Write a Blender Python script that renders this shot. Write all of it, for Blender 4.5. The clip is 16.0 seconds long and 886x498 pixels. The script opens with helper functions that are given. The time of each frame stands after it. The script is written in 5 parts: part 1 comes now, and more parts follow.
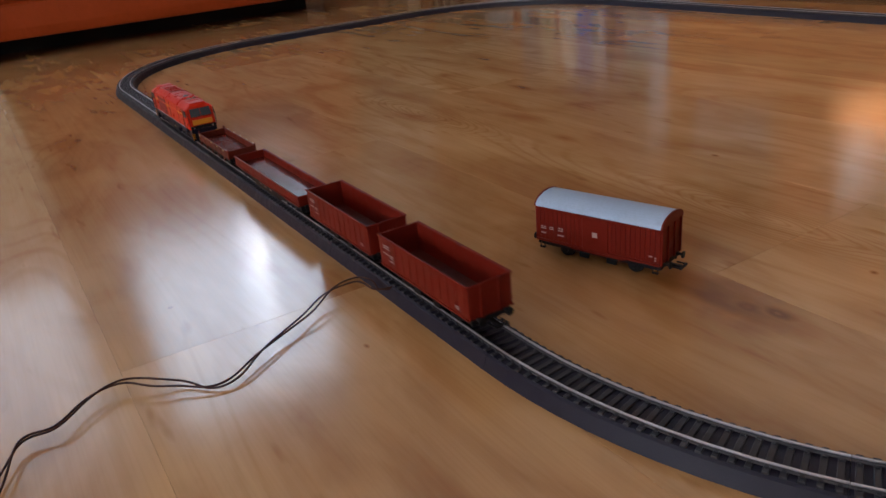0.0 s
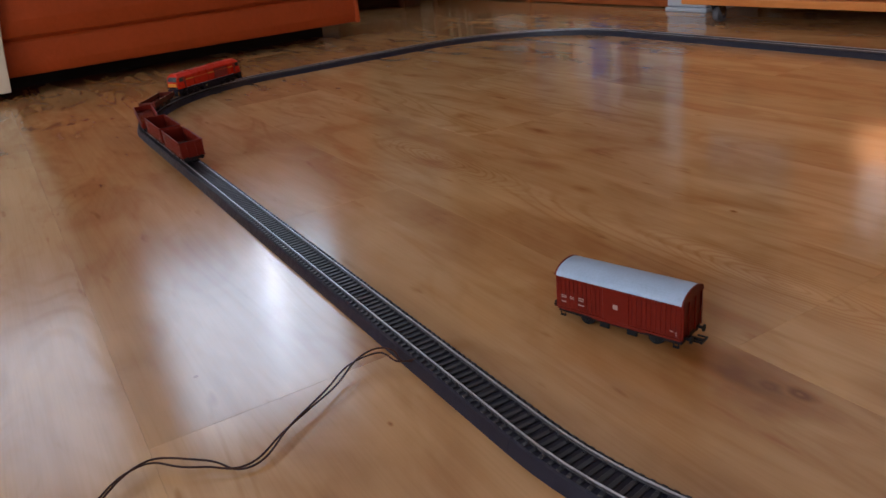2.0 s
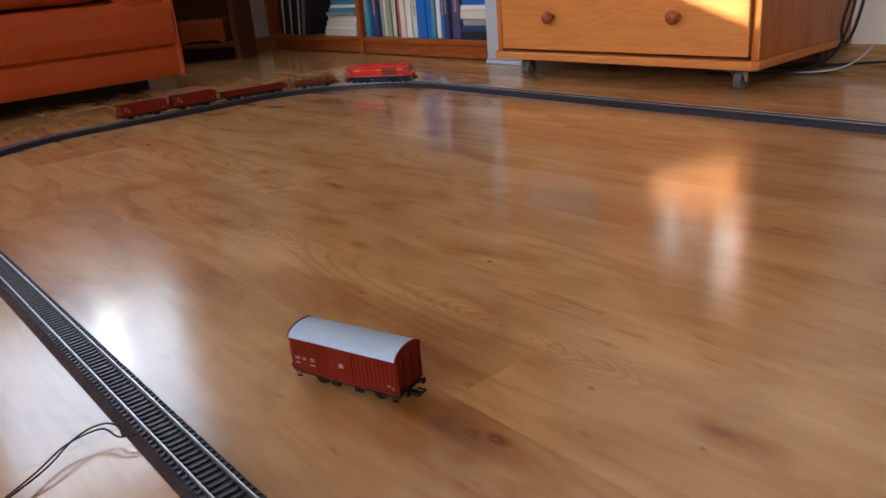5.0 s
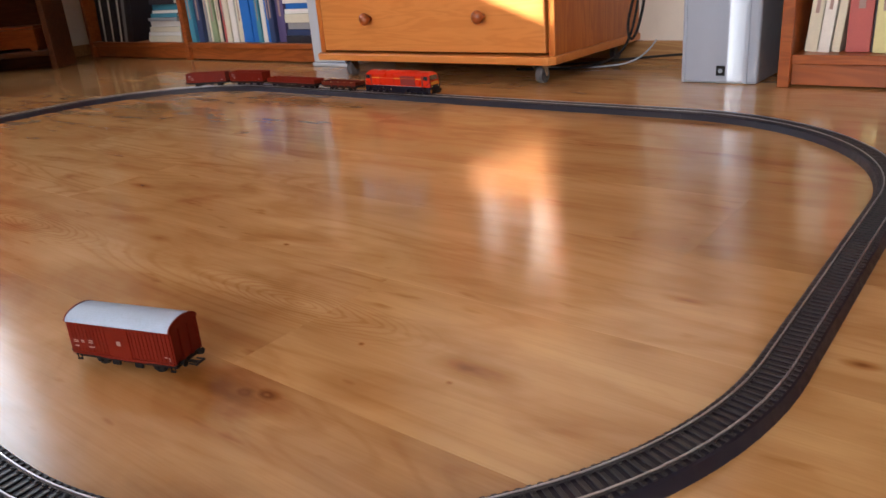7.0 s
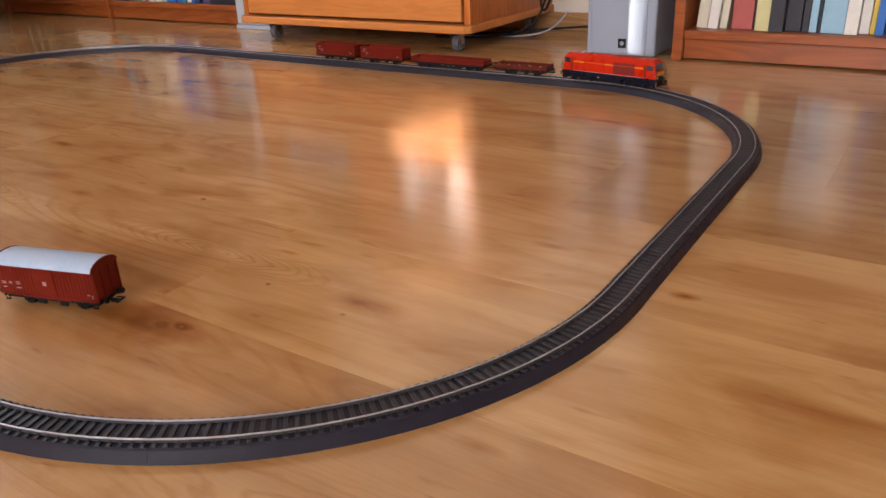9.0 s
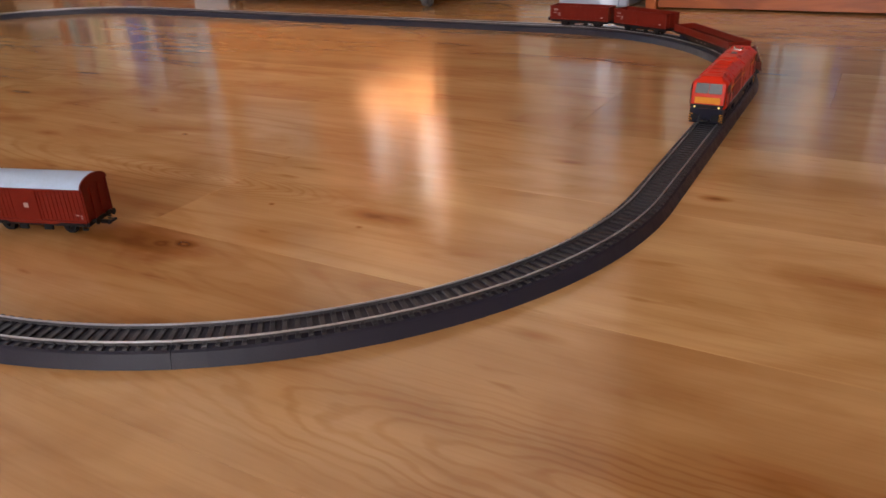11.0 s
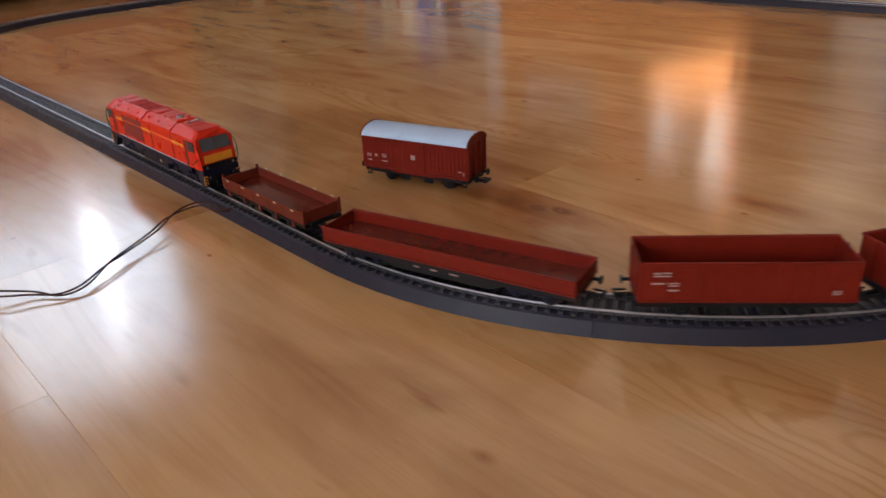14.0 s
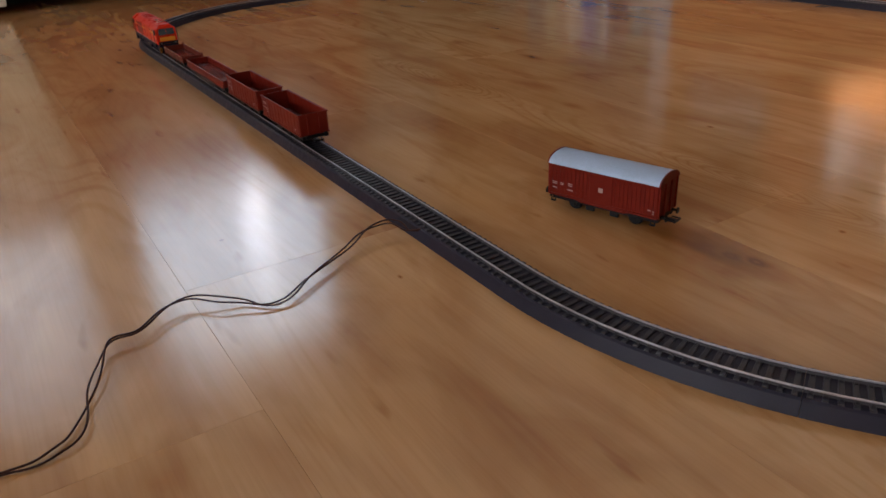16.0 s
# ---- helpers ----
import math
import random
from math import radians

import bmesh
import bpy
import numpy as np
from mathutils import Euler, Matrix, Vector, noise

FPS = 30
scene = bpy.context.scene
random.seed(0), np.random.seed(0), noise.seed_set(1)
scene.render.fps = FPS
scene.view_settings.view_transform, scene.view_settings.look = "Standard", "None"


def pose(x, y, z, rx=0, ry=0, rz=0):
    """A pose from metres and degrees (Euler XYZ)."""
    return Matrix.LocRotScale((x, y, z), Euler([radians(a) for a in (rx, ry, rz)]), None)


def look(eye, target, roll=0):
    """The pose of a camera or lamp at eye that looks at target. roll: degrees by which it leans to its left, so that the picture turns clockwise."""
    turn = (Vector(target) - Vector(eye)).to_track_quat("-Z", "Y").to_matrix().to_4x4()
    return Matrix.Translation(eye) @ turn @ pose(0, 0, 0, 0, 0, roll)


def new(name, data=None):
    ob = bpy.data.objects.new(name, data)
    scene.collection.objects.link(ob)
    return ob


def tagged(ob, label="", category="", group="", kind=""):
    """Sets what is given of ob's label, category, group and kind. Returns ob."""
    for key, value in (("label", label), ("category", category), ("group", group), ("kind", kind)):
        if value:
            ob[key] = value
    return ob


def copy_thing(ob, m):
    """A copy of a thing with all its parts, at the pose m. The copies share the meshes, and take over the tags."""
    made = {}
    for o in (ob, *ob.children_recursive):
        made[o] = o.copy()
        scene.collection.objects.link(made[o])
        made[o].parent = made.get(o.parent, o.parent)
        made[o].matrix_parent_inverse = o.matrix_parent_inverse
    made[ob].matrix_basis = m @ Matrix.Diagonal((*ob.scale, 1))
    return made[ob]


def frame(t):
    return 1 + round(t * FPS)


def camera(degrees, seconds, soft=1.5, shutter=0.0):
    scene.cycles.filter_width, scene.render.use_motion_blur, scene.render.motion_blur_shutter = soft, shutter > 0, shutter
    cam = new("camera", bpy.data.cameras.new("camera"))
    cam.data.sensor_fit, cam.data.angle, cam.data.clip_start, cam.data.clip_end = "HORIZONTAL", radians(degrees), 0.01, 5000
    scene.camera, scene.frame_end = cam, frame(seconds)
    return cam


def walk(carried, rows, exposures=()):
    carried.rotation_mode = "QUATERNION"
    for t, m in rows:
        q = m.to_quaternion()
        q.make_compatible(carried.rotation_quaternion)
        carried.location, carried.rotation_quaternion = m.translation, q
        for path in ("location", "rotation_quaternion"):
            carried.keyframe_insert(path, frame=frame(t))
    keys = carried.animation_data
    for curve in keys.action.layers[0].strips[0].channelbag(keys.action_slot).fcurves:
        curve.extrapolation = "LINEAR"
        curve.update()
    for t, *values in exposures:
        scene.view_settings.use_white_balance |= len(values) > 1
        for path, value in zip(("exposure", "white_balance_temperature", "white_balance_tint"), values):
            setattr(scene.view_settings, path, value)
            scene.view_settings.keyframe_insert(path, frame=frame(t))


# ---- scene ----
cam = camera(60.8, 16.0, soft=1.5, shutter=0.25)
PATH = [
    (0, (0.167, 0.173, 0.249), (-0.025, 1.987, -0.572), -5.7),
    (0.5, (0.164, 0.175, 0.258), (-0.061, 1.99, -0.551), -5.9),
    (1, (0.156, 0.175, 0.274), (-0.09, 1.991, -0.527), -5.6),
    (1.5, (0.16, 0.179, 0.282), (-0.086, 1.996, -0.516), -6.0),
    (2, (0.164, 0.184, 0.291), (-0.061, 2.009, -0.495), -6.1),
    (2.5, (0.174, 0.186, 0.296), (-0.031, 2.019, -0.477), -5.8),
    (3, (0.189, 0.184, 0.298), (0.017, 2.026, -0.462), -5.7),
    (3.5, (0.211, 0.181, 0.298), (0.124, 2.03, -0.459), -5.4),
    (6, (0.315, 0.153, 0.304), (0.578, 2.012, -0.385), -4.8),
    (6.5, (0.33, 0.133, 0.29), (0.701, 1.97, -0.41), -4.7),
    (7, (0.339, 0.104, 0.285), (0.807, 1.909, -0.436), -4.6),
    (7.5, (0.347, 0.08, 0.29), (0.876, 1.855, -0.464), -3.8),
    (8, (0.35, 0.046, 0.297), (0.925, 1.786, -0.503), -2.6),
    (8.5, (0.348, 0.026, 0.301), (0.956, 1.747, -0.516), -2.4),
    (9, (0.348, 0.011, 0.302), (0.965, 1.731, -0.512), -2.5),
    (11.5, (0.279, 0.047, 0.213), (1.080, 1.667, -0.644), -1.3),
    (12, (0.270, 0.048, 0.206), (1.135, 1.632, -0.655), 0.2),
    (12.5, (0.282, 0.045, 0.203), (1.050, 1.675, -0.665), -0.3),
    (13, (0.226, 0.071, 0.211), (0.816, 1.765, -0.673), 0.1),
    (13.5, (0.205, 0.078, 0.217), (0.549, 1.842, -0.660), -0.8),
    (14, (0.186, 0.085, 0.228), (0.362, 1.875, -0.645), -3.3),
    (14.5, (0.171, 0.092, 0.235), (0.2, 1.884, -0.654), -2.6),
    (15, (0.157, 0.096, 0.246), (0.071, 1.882, -0.651), -3.9),
    (15.5, (0.152, 0.093, 0.252), (0.019, 1.878, -0.64), -3.9),
    (16, (0.148, 0.099, 0.265), (-0.023, 1.878, -0.632), -3.2),
]
walk(cam, [(t, look(eye, target, roll)) for t, eye, target, roll in PATH],
     exposures=[(0, 3.36, 5680, 10), (2.5, 3.43, 5530, 10), (3.5, 3.51, 5480, 10), (6, 3.91, 6140, 11), (7, 4.09, 6240, 13), (9, 4.18, 6290, 14), (11.5, 3.93, 6290, 14), (12.5, 4.08, 6180, 13),
                (13.2, 4.10, 6080, 12), (13.5, 4.06, 5930, 11), (14, 3.73, 5930, 10), (14.5, 3.33, 5930, 10), (15, 3.25, 5930, 10), (16, 3.23, 5930, 10)])

# ---------------------------------------------------------------- light
# The room's own axes: X runs along the bookcase wall, Y towards it.
ROOM = pose(0, 0, 0, 0, 0, -54)
WIN_X, WALL_Y, BACK_Y, EAST_X, CEIL = -3.2, 2.23, -4.2, 2.4, 2.45
BEAM = ROOM.to_3x3() @ Vector((1.0, 0.30, -0.354))

world = bpy.data.worlds.new("sky")
scene.world = world
world.use_nodes = True
wn = world.node_tree.nodes
sky = wn.new("ShaderNodeTexSky")
sky.sky_type = "NISHITA"
sky.sun_disc = False
sky.sun_elevation = math.asin(-BEAM.normalized().z)
sky.sun_rotation = math.atan2(-BEAM.x, -BEAM.y)
world.node_tree.links.new(sky.outputs[0], wn["Background"].inputs[0])
wn["Background"].inputs[1].default_value = 0.05

sun = new("sun", bpy.data.lights.new("sun", "SUN"))
sun.data.energy, sun.data.angle, sun.data.color = 3.7, radians(0.5), (1.0, 0.91, 0.76)
sun.matrix_world = look((0, 0, 4), Vector((0, 0, 4)) + BEAM)


def window_light(name, m, width, height, watts, colour):
    lamp = new(name, bpy.data.lights.new(name, "AREA"))
    lamp.data.shape, lamp.data.size, lamp.data.size_y = "RECTANGLE", width, height
    lamp.data.energy, lamp.data.color = watts, colour
    lamp.matrix_world = m
    return lamp


def room_look(eye, target):
    return look(ROOM @ Vector(eye), ROOM @ Vector(target))


window_light("daylight", room_look((WIN_X + 0.03, 0.97, 1.365), (0, 0.97, 1.365)), 0.80, 0.87, 0.70, (0.74, 0.88, 1.0))
window_light("daylight", room_look((WIN_X + 0.03, 0.05, 1.38), (0, 0.05, 1.38)), 0.50, 0.82, 0.19, (0.74, 0.87, 1.0))
# Fill from behind; the wide south window around it is unseen and added.
window_light("daylight", room_look((0.2, BACK_Y + 0.03, 1.6), (0.2, 0, 1.6)), 3.0, 1.3, 9.5, (0.97, 0.96, 0.95))


# ---------------------------------------------------------------- materials
def material(name, colour, rough=0.5, metal=0.0, vary=0.15, scale=30.0, bump=0.0, spec=0.5, stretch=(1, 1, 1),
             per_object=0.0, coat=0.0, wear=0.0):
    m = bpy.data.materials.new(name)
    m.use_nodes = True
    nt = m.node_tree
    b = nt.nodes["Principled BSDF"]
    b.inputs["Metallic"].default_value = metal
    b.inputs["Specular IOR Level"].default_value = spec
    b.inputs["Coat Weight"].default_value = coat
    co = nt.nodes.new("ShaderNodeTexCoord")
    mp = nt.nodes.new("ShaderNodeMapping")
    mp.inputs["Scale"].default_value = [scale * q for q in stretch]
    nt.links.new(co.outputs["Object"], mp.inputs[0])
    fine = nt.nodes.new("ShaderNodeTexNoise")
    fine.inputs["Scale"].default_value, fine.inputs["Detail"].default_value = 6.0, 6.0
    coarse = nt.nodes.new("ShaderNodeTexNoise")
    coarse.inputs["Scale"].default_value, coarse.inputs["Detail"].default_value = 0.9, 3.0
    for n in (fine, coarse):
        nt.links.new(mp.outputs[0], n.inputs["Vector"])
    both = nt.nodes.new("ShaderNodeMath")
    both.operation = "ADD"
    nt.links.new(fine.outputs[0], both.inputs[0])
    nt.links.new(coarse.outputs[0], both.inputs[1])
    last = both.outputs[0]
    if per_object:
        info = nt.nodes.new("ShaderNodeObjectInfo")
        mul = nt.nodes.new("ShaderNodeMath")
        mul.operation = "MULTIPLY_ADD"
        mul.inputs[1].default_value = per_object
        nt.links.new(info.outputs["Random"], mul.inputs[0])
        nt.links.new(last, mul.inputs[2])
        last = mul.outputs[0]
    ramp = nt.nodes.new("ShaderNodeMapRange")
    ramp.inputs[1].default_value, ramp.inputs[2].default_value = 0.6, 1.4 + per_object
    ramp.inputs[3].default_value, ramp.inputs[4].default_value = 1 - vary, 1 + vary
    nt.links.new(last, ramp.inputs[0])
    tint = nt.nodes.new("ShaderNodeMix")
    tint.data_type, tint.blend_type = "RGBA", "MULTIPLY"
    tint.inputs[0].default_value = 1.0
    tint.inputs[6].default_value = (*colour, 1)
    nt.links.new(ramp.outputs[0], tint.inputs[7])
    nt.links.new(tint.outputs[2], b.inputs["Base Color"])
    rr = nt.nodes.new("ShaderNodeMapRange")
    rr.inputs[1].default_value, rr.inputs[2].default_value = 0.3, 0.7
    rr.inputs[3].default_value, rr.inputs[4].default_value = max(0.02, rough - 0.08), min(1, rough + 0.08)
    nt.links.new(coarse.outputs[0], rr.inputs[0])
    nt.links.new(rr.outputs[0], b.inputs["Roughness"])
    if bump:
        bp = nt.nodes.new("ShaderNodeBump")
        bp.inputs["Strength"].default_value, bp.inputs["Distance"].default_value = bump, 0.002 * 30 / scale
        nt.links.new(fine.outputs[0], bp.inputs["Height"])
        nt.links.new(bp.outputs[0], b.inputs["Normal"])
    return m


# knots and specks in the boards: place, half length along and across the board, strength
KNOTS = [(0.294, 0.622, 0.070, 0.030, 0.66), (0.311, 0.608, 0.020, 0.011, 0.84), (0.327, 0.597, 0.016, 0.010, 0.90), (0.478, 0.569, 0.045, 0.020, 0.68), (0.522, 0.202, 0.060, 0.022, 0.45), (0.703, 0.300, 0.070, 0.020, 0.40), (0.675, 0.610, 0.030, 0.008, 0.6), (0.725, 0.470, 0.014, 0.008, 0.7), (0.224, 0.341, 0.009, 0.005, 0.5),
         (0.490, 0.360, 0.022, 0.008, 0.4), (-0.088, 0.646, 0.0025, 0.0025, 1.0), (0.069, 0.580, 0.004, 0.002, 0.7), (0.369, 0.912, 0.006, 0.004, 0.8), (0.188, 1.110, 0.06, 0.022, 0.35), (0.045, 1.152, 0.06, 0.020, 0.35), (0.530, 0.205, 0.07, 0.020, 0.35), (-0.022, 0.365, 0.05, 0.030, 0.4), (0.188, 1.278, 0.03, 0.012, 0.5), (0.229, 1.007, 0.025, 0.010, 0.35), (0.405, 0.646, 0.004, 0.003, 0.7), (0.454, 0.560, 0.004, 0.003, 0.6)]

# broad cathedral figure: place, half length along and across the board
FIGURES = [(0.479, 0.205, 0.250, 0.038), (0.385, 0.730, 0.130, 0.026), (0.080, 1.140, 0.160, 0.030)]


def laminate():
    """Honey beech laminate: grain along the board, darker cathedral figure, a few knots, each board its own tone."""
    m = bpy.data.materials.new("beech_laminate")
    m.use_nodes = True
    nt = m.node_tree
    N, K = nt.nodes.new, nt.links.new
    b = nt.nodes["Principled BSDF"]
    info, co = N("ShaderNodeObjectInfo"), N("ShaderNodeTexCoord")
    shift = N("ShaderNodeVectorMath")
    shift.operation = "MULTIPLY_ADD"
    shift.inputs[1].default_value = (7.0, 13.0, 5.0)
    K(info.outputs["Random"], shift.inputs[0])
    K(co.outputs["Object"], shift.inputs[2])

    def noise_tex(scale, detail, stretch, distort=0.0):
        mp, n = N("ShaderNodeMapping"), N("ShaderNodeTexNoise")
        mp.inputs["Scale"].default_value = stretch
        n.inputs["Scale"].default_value, n.inputs["Detail"].default_value, n.inputs["Distortion"].default_value = scale, detail, distort
        K(shift.outputs[0], mp.inputs[0])
        K(mp.outputs[0], n.inputs["Vector"])
        return n

    def ramp(src, stops):
        r = N("ShaderNodeValToRGB")
        e = r.color_ramp.elements
        e[0].position, e[0].color = stops[0][0], (*stops[0][1], 1)
        e[1].position, e[1].color = stops[-1][0], (*stops[-1][1], 1)
        for p, c in stops[1:-1]:
            e.new(p).color = (*c, 1)
        K(src, r.inputs[0])
        return r

    def mix(kind, fac, a, bb):
        x = N("ShaderNodeMix")
        x.data_type, x.blend_type = "RGBA", kind
        if isinstance(fac, float):
            x.inputs[0].default_value = fac
        else:
            K(fac, x.inputs[0])
        for s, q in ((6, a), (7, bb)):
            K(q, x.inputs[s])
        return x.outputs[2]

    broad = noise_tex(3.0, 3.0, (0.55, 2.4, 1), 0.6)
    tone = ramp(broad.outputs[0], [(0.26, (0.400, 0.208, 0.080)), (0.48, (0.490, 0.272, 0.112)), (0.70, (0.565, 0.345, 0.158))])
    cloud = noise_tex(8.5, 4.0, (0.75, 1.9, 1), 0.9)
    blotch = ramp(cloud.outputs[0], [(0.34, (0.84, 0.755, 0.66)), (0.52, (1, 1, 1)), (0.70, (1.09, 1.11, 1.12))])
    fleck_n = noise_tex(34.0, 2.0, (0.45, 1.9, 1))
    fleck = ramp(fleck_n.outputs[0], [(0.22, (0.74, 0.62, 0.50)), (0.32, (1, 1, 1)), (0.9, (1, 1, 1))])
    fig = noise_tex(4.0, 1.2, (0.42, 2.1, 1), 0.5)
    bands = N("ShaderNodeMath")
    bands.operation = "SINE"
    times = N("ShaderNodeMath")
    times.operation = "MULTIPLY"
    times.inputs[1].default_value = 95.0
    K(fig.outputs[0], times.inputs[0])
    K(times.outputs[0], bands.inputs[0])
    figure = ramp(bands.outputs[0], [(0.0, (1.02, 1.02, 1.01)), (0.35, (1, 1, 1)), (1.0, (0.86, 0.78, 0.69))])
    grain = noise_tex(60.0, 4.0, (0.25, 9.0, 1))
    pores = ramp(grain.outputs[0], [(0.30, (0.95, 0.93, 0.90)), (0.52, (1, 1, 1)), (0.75, (1.025, 1.025, 1.02))])
    streak_n = noise_tex(20.0, 3.0, (0.13, 4.2, 1), 0.3)
    streak = ramp(streak_n.outputs[0], [(0.30, (0.94, 0.90, 0.85)), (0.50, (1, 1, 1)), (0.72, (1.04, 1.05, 1.05))])
    smear_n = noise_tex(5.0, 4.0, (0.75, 2.4, 1), 1.4)
    smear = ramp(smear_n.outputs[0], [(0.25, (0.74, 0.60, 0.48)), (0.41, (1, 1, 1)), (1.0, (1, 1, 1))])
    place_at = N("ShaderNodeNewGeometry")
    wob = noise_tex(26.0, 3.0, (0.7, 1.6, 1))
    mask = None
    for x, y, rx, ry, depth in KNOTS:
        mp, off, d, inv = N("ShaderNodeMapping"), N("ShaderNodeVectorMath"), N("ShaderNodeVectorMath"), N("ShaderNodeMapRange")
        mp.vector_type = "TEXTURE"
        mp.inputs["Location"].default_value, mp.inputs["Rotation"].default_value, mp.inputs["Scale"].default_value = (x, y, 0), (0, 0, radians(-54)), (rx, ry, 1)
        K(place_at.outputs["Position"], mp.inputs[0])
        off.operation, d.operation = "MULTIPLY_ADD", "LENGTH"
        off.inputs[1].default_value = (1.1, 1.1, 0)
        K(wob.outputs["Color"], off.inputs[0])
        sub = N("ShaderNodeVectorMath")
        sub.operation = "SUBTRACT"
        sub.inputs[1].default_value = (0.55, 0.55, 0)
        K(mp.outputs[0], off.inputs[2])
        K(off.outputs[0], sub.inputs[0])
        K(sub.outputs[0], d.inputs[0])
        inv.inputs[1].default_value, inv.inputs[2].default_value, inv.inputs[3].default_value, inv.inputs[4].default_value = 0.1, 1.0, depth, 0.0
        K(d.outputs["Value"], inv.inputs[0])
        if mask is None:
            mask = inv.outputs[0]
        else:
            mx = N("ShaderNodeMath")
            mx.operation = "MAXIMUM"
            K(mask, mx.inputs[0])
            K(inv.outputs[0], mx.inputs[1])
            mask = mx.outputs[0]
    rings = None
    for x, y, rx, ry in FIGURES:
        mp, off, d = N("ShaderNodeMapping"), N("ShaderNodeVectorMath"), N("ShaderNodeVectorMath")
        mp.vector_type = "TEXTURE"
        mp.inputs["Location"].default_value, mp.inputs["Rotation"].default_value, mp.inputs["Scale"].default_value = (x, y, 0), (0, 0, radians(-54)), (rx, ry, 1)
        K(place_at.outputs["Position"], mp.inputs[0])
        off.operation, d.operation = "MULTIPLY_ADD", "LENGTH"
        off.inputs[1].default_value = (0.35, 0.35, 0)
        K(wob.outputs["Color"], off.inputs[0])
        K(mp.outputs[0], off.inputs[2])
        K(off.outputs[0], d.inputs[0])
        wave, turn_up, fade, both = N("ShaderNodeMath"), N("ShaderNodeMath"), N("ShaderNodeMapRange"), N("ShaderNodeMath")
        turn_up.operation, wave.operation, both.operation = "MULTIPLY", "SINE", "MULTIPLY"
        turn_up.inputs[1].default_value = 46.0
        K(d.outputs["Value"], turn_up.inputs[0])
        K(turn_up.outputs[0], wave.inputs[0])
        fade.inputs[1].default_value, fade.inputs[2].default_value, fade.inputs[3].default_value, fade.inputs[4].default_value = 0.7, 1.5, 0.8, 0.0
        K(d.outputs["Value"], fade.inputs[0])
        K(wave.outputs[0], both.inputs[0])
        K(fade.outputs[0], both.inputs[1])
        if rings is None:
            rings = both.outputs[0]
        else:
            mx = N("ShaderNodeMath")
            mx.operation = "MAXIMUM"
            K(rings, mx.inputs[0])
            K(both.outputs[0], mx.inputs[1])
            rings = mx.outputs[0]
    cathedral = ramp(rings, [(0.0, (1, 1, 1)), (1.0, (0.84, 0.75, 0.65))])
    knots = ramp(mask, [(0.0, (1, 1, 1)), (0.40, (0.74, 0.60, 0.46)), (0.72, (0.42, 0.27, 0.17)), (0.86, (0.50, 0.34, 0.22)), (1.0, (1.05, 0.98, 0.92))])
    board = ramp(info.outputs["Random"], [(0.0, (0.88, 0.845, 0.79)), (0.5, (1.0, 0.99, 0.98)), (1.0, (1.11, 1.145, 1.16))])
    patch = noise_tex(3.4, 1.0, (0.6, 2.0, 1))
    where = N("ShaderNodeMapRange")
    where.inputs[1].default_value, where.inputs[2].default_value, where.inputs[3].default_value, where.inputs[4].default_value = 0.46, 0.66, 0.0, 0.75
    K(patch.outputs[0], where.inputs[0])
    c = mix("MULTIPLY", where.outputs[0], tone.outputs[0], figure.outputs[0])
    c = mix("MULTIPLY", 0.9, c, blotch.outputs[0])
    c = mix("MULTIPLY", 1.0, c, fleck.outputs[0])
    c = mix("MULTIPLY", 1.0, c, streak.outputs[0])
    c = mix("MULTIPLY", 0.75, c, smear.outputs[0])
    c = mix("MULTIPLY", 1.0, c, pores.outputs[0])
    c = mix("MULTIPLY", 1.0, c, knots.outputs[0])
    c = mix("MULTIPLY", 1.0, c, cathedral.outputs[0])
    c = mix("MULTIPLY", 1.0, c, board.outputs[0])
    K(c, b.inputs["Base Color"])
    dull = noise_tex(4.0, 4.0, (1, 1, 1))
    rr = N("ShaderNodeMapRange")
    rr.inputs[1].default_value, rr.inputs[2].default_value, rr.inputs[3].default_value, rr.inputs[4].default_value = 0.3, 0.7, 0.13, 0.20
    K(dull.outputs[0], rr.inputs[0])
    K(rr.outputs[0], b.inputs["Roughness"])
    b.inputs["Specular IOR Level"].default_value = 0.95
    ripple = noise_tex(45.0, 2.0, (0.12, 3.0, 1))
    bp = N("ShaderNodeBump")
    bp.inputs["Strength"].default_value, bp.inputs["Distance"].default_value = 0.10, 0.0006
    K(ripple.outputs[0], bp.inputs["Height"])
    K(bp.outputs[0], b.inputs["Normal"])
    return m


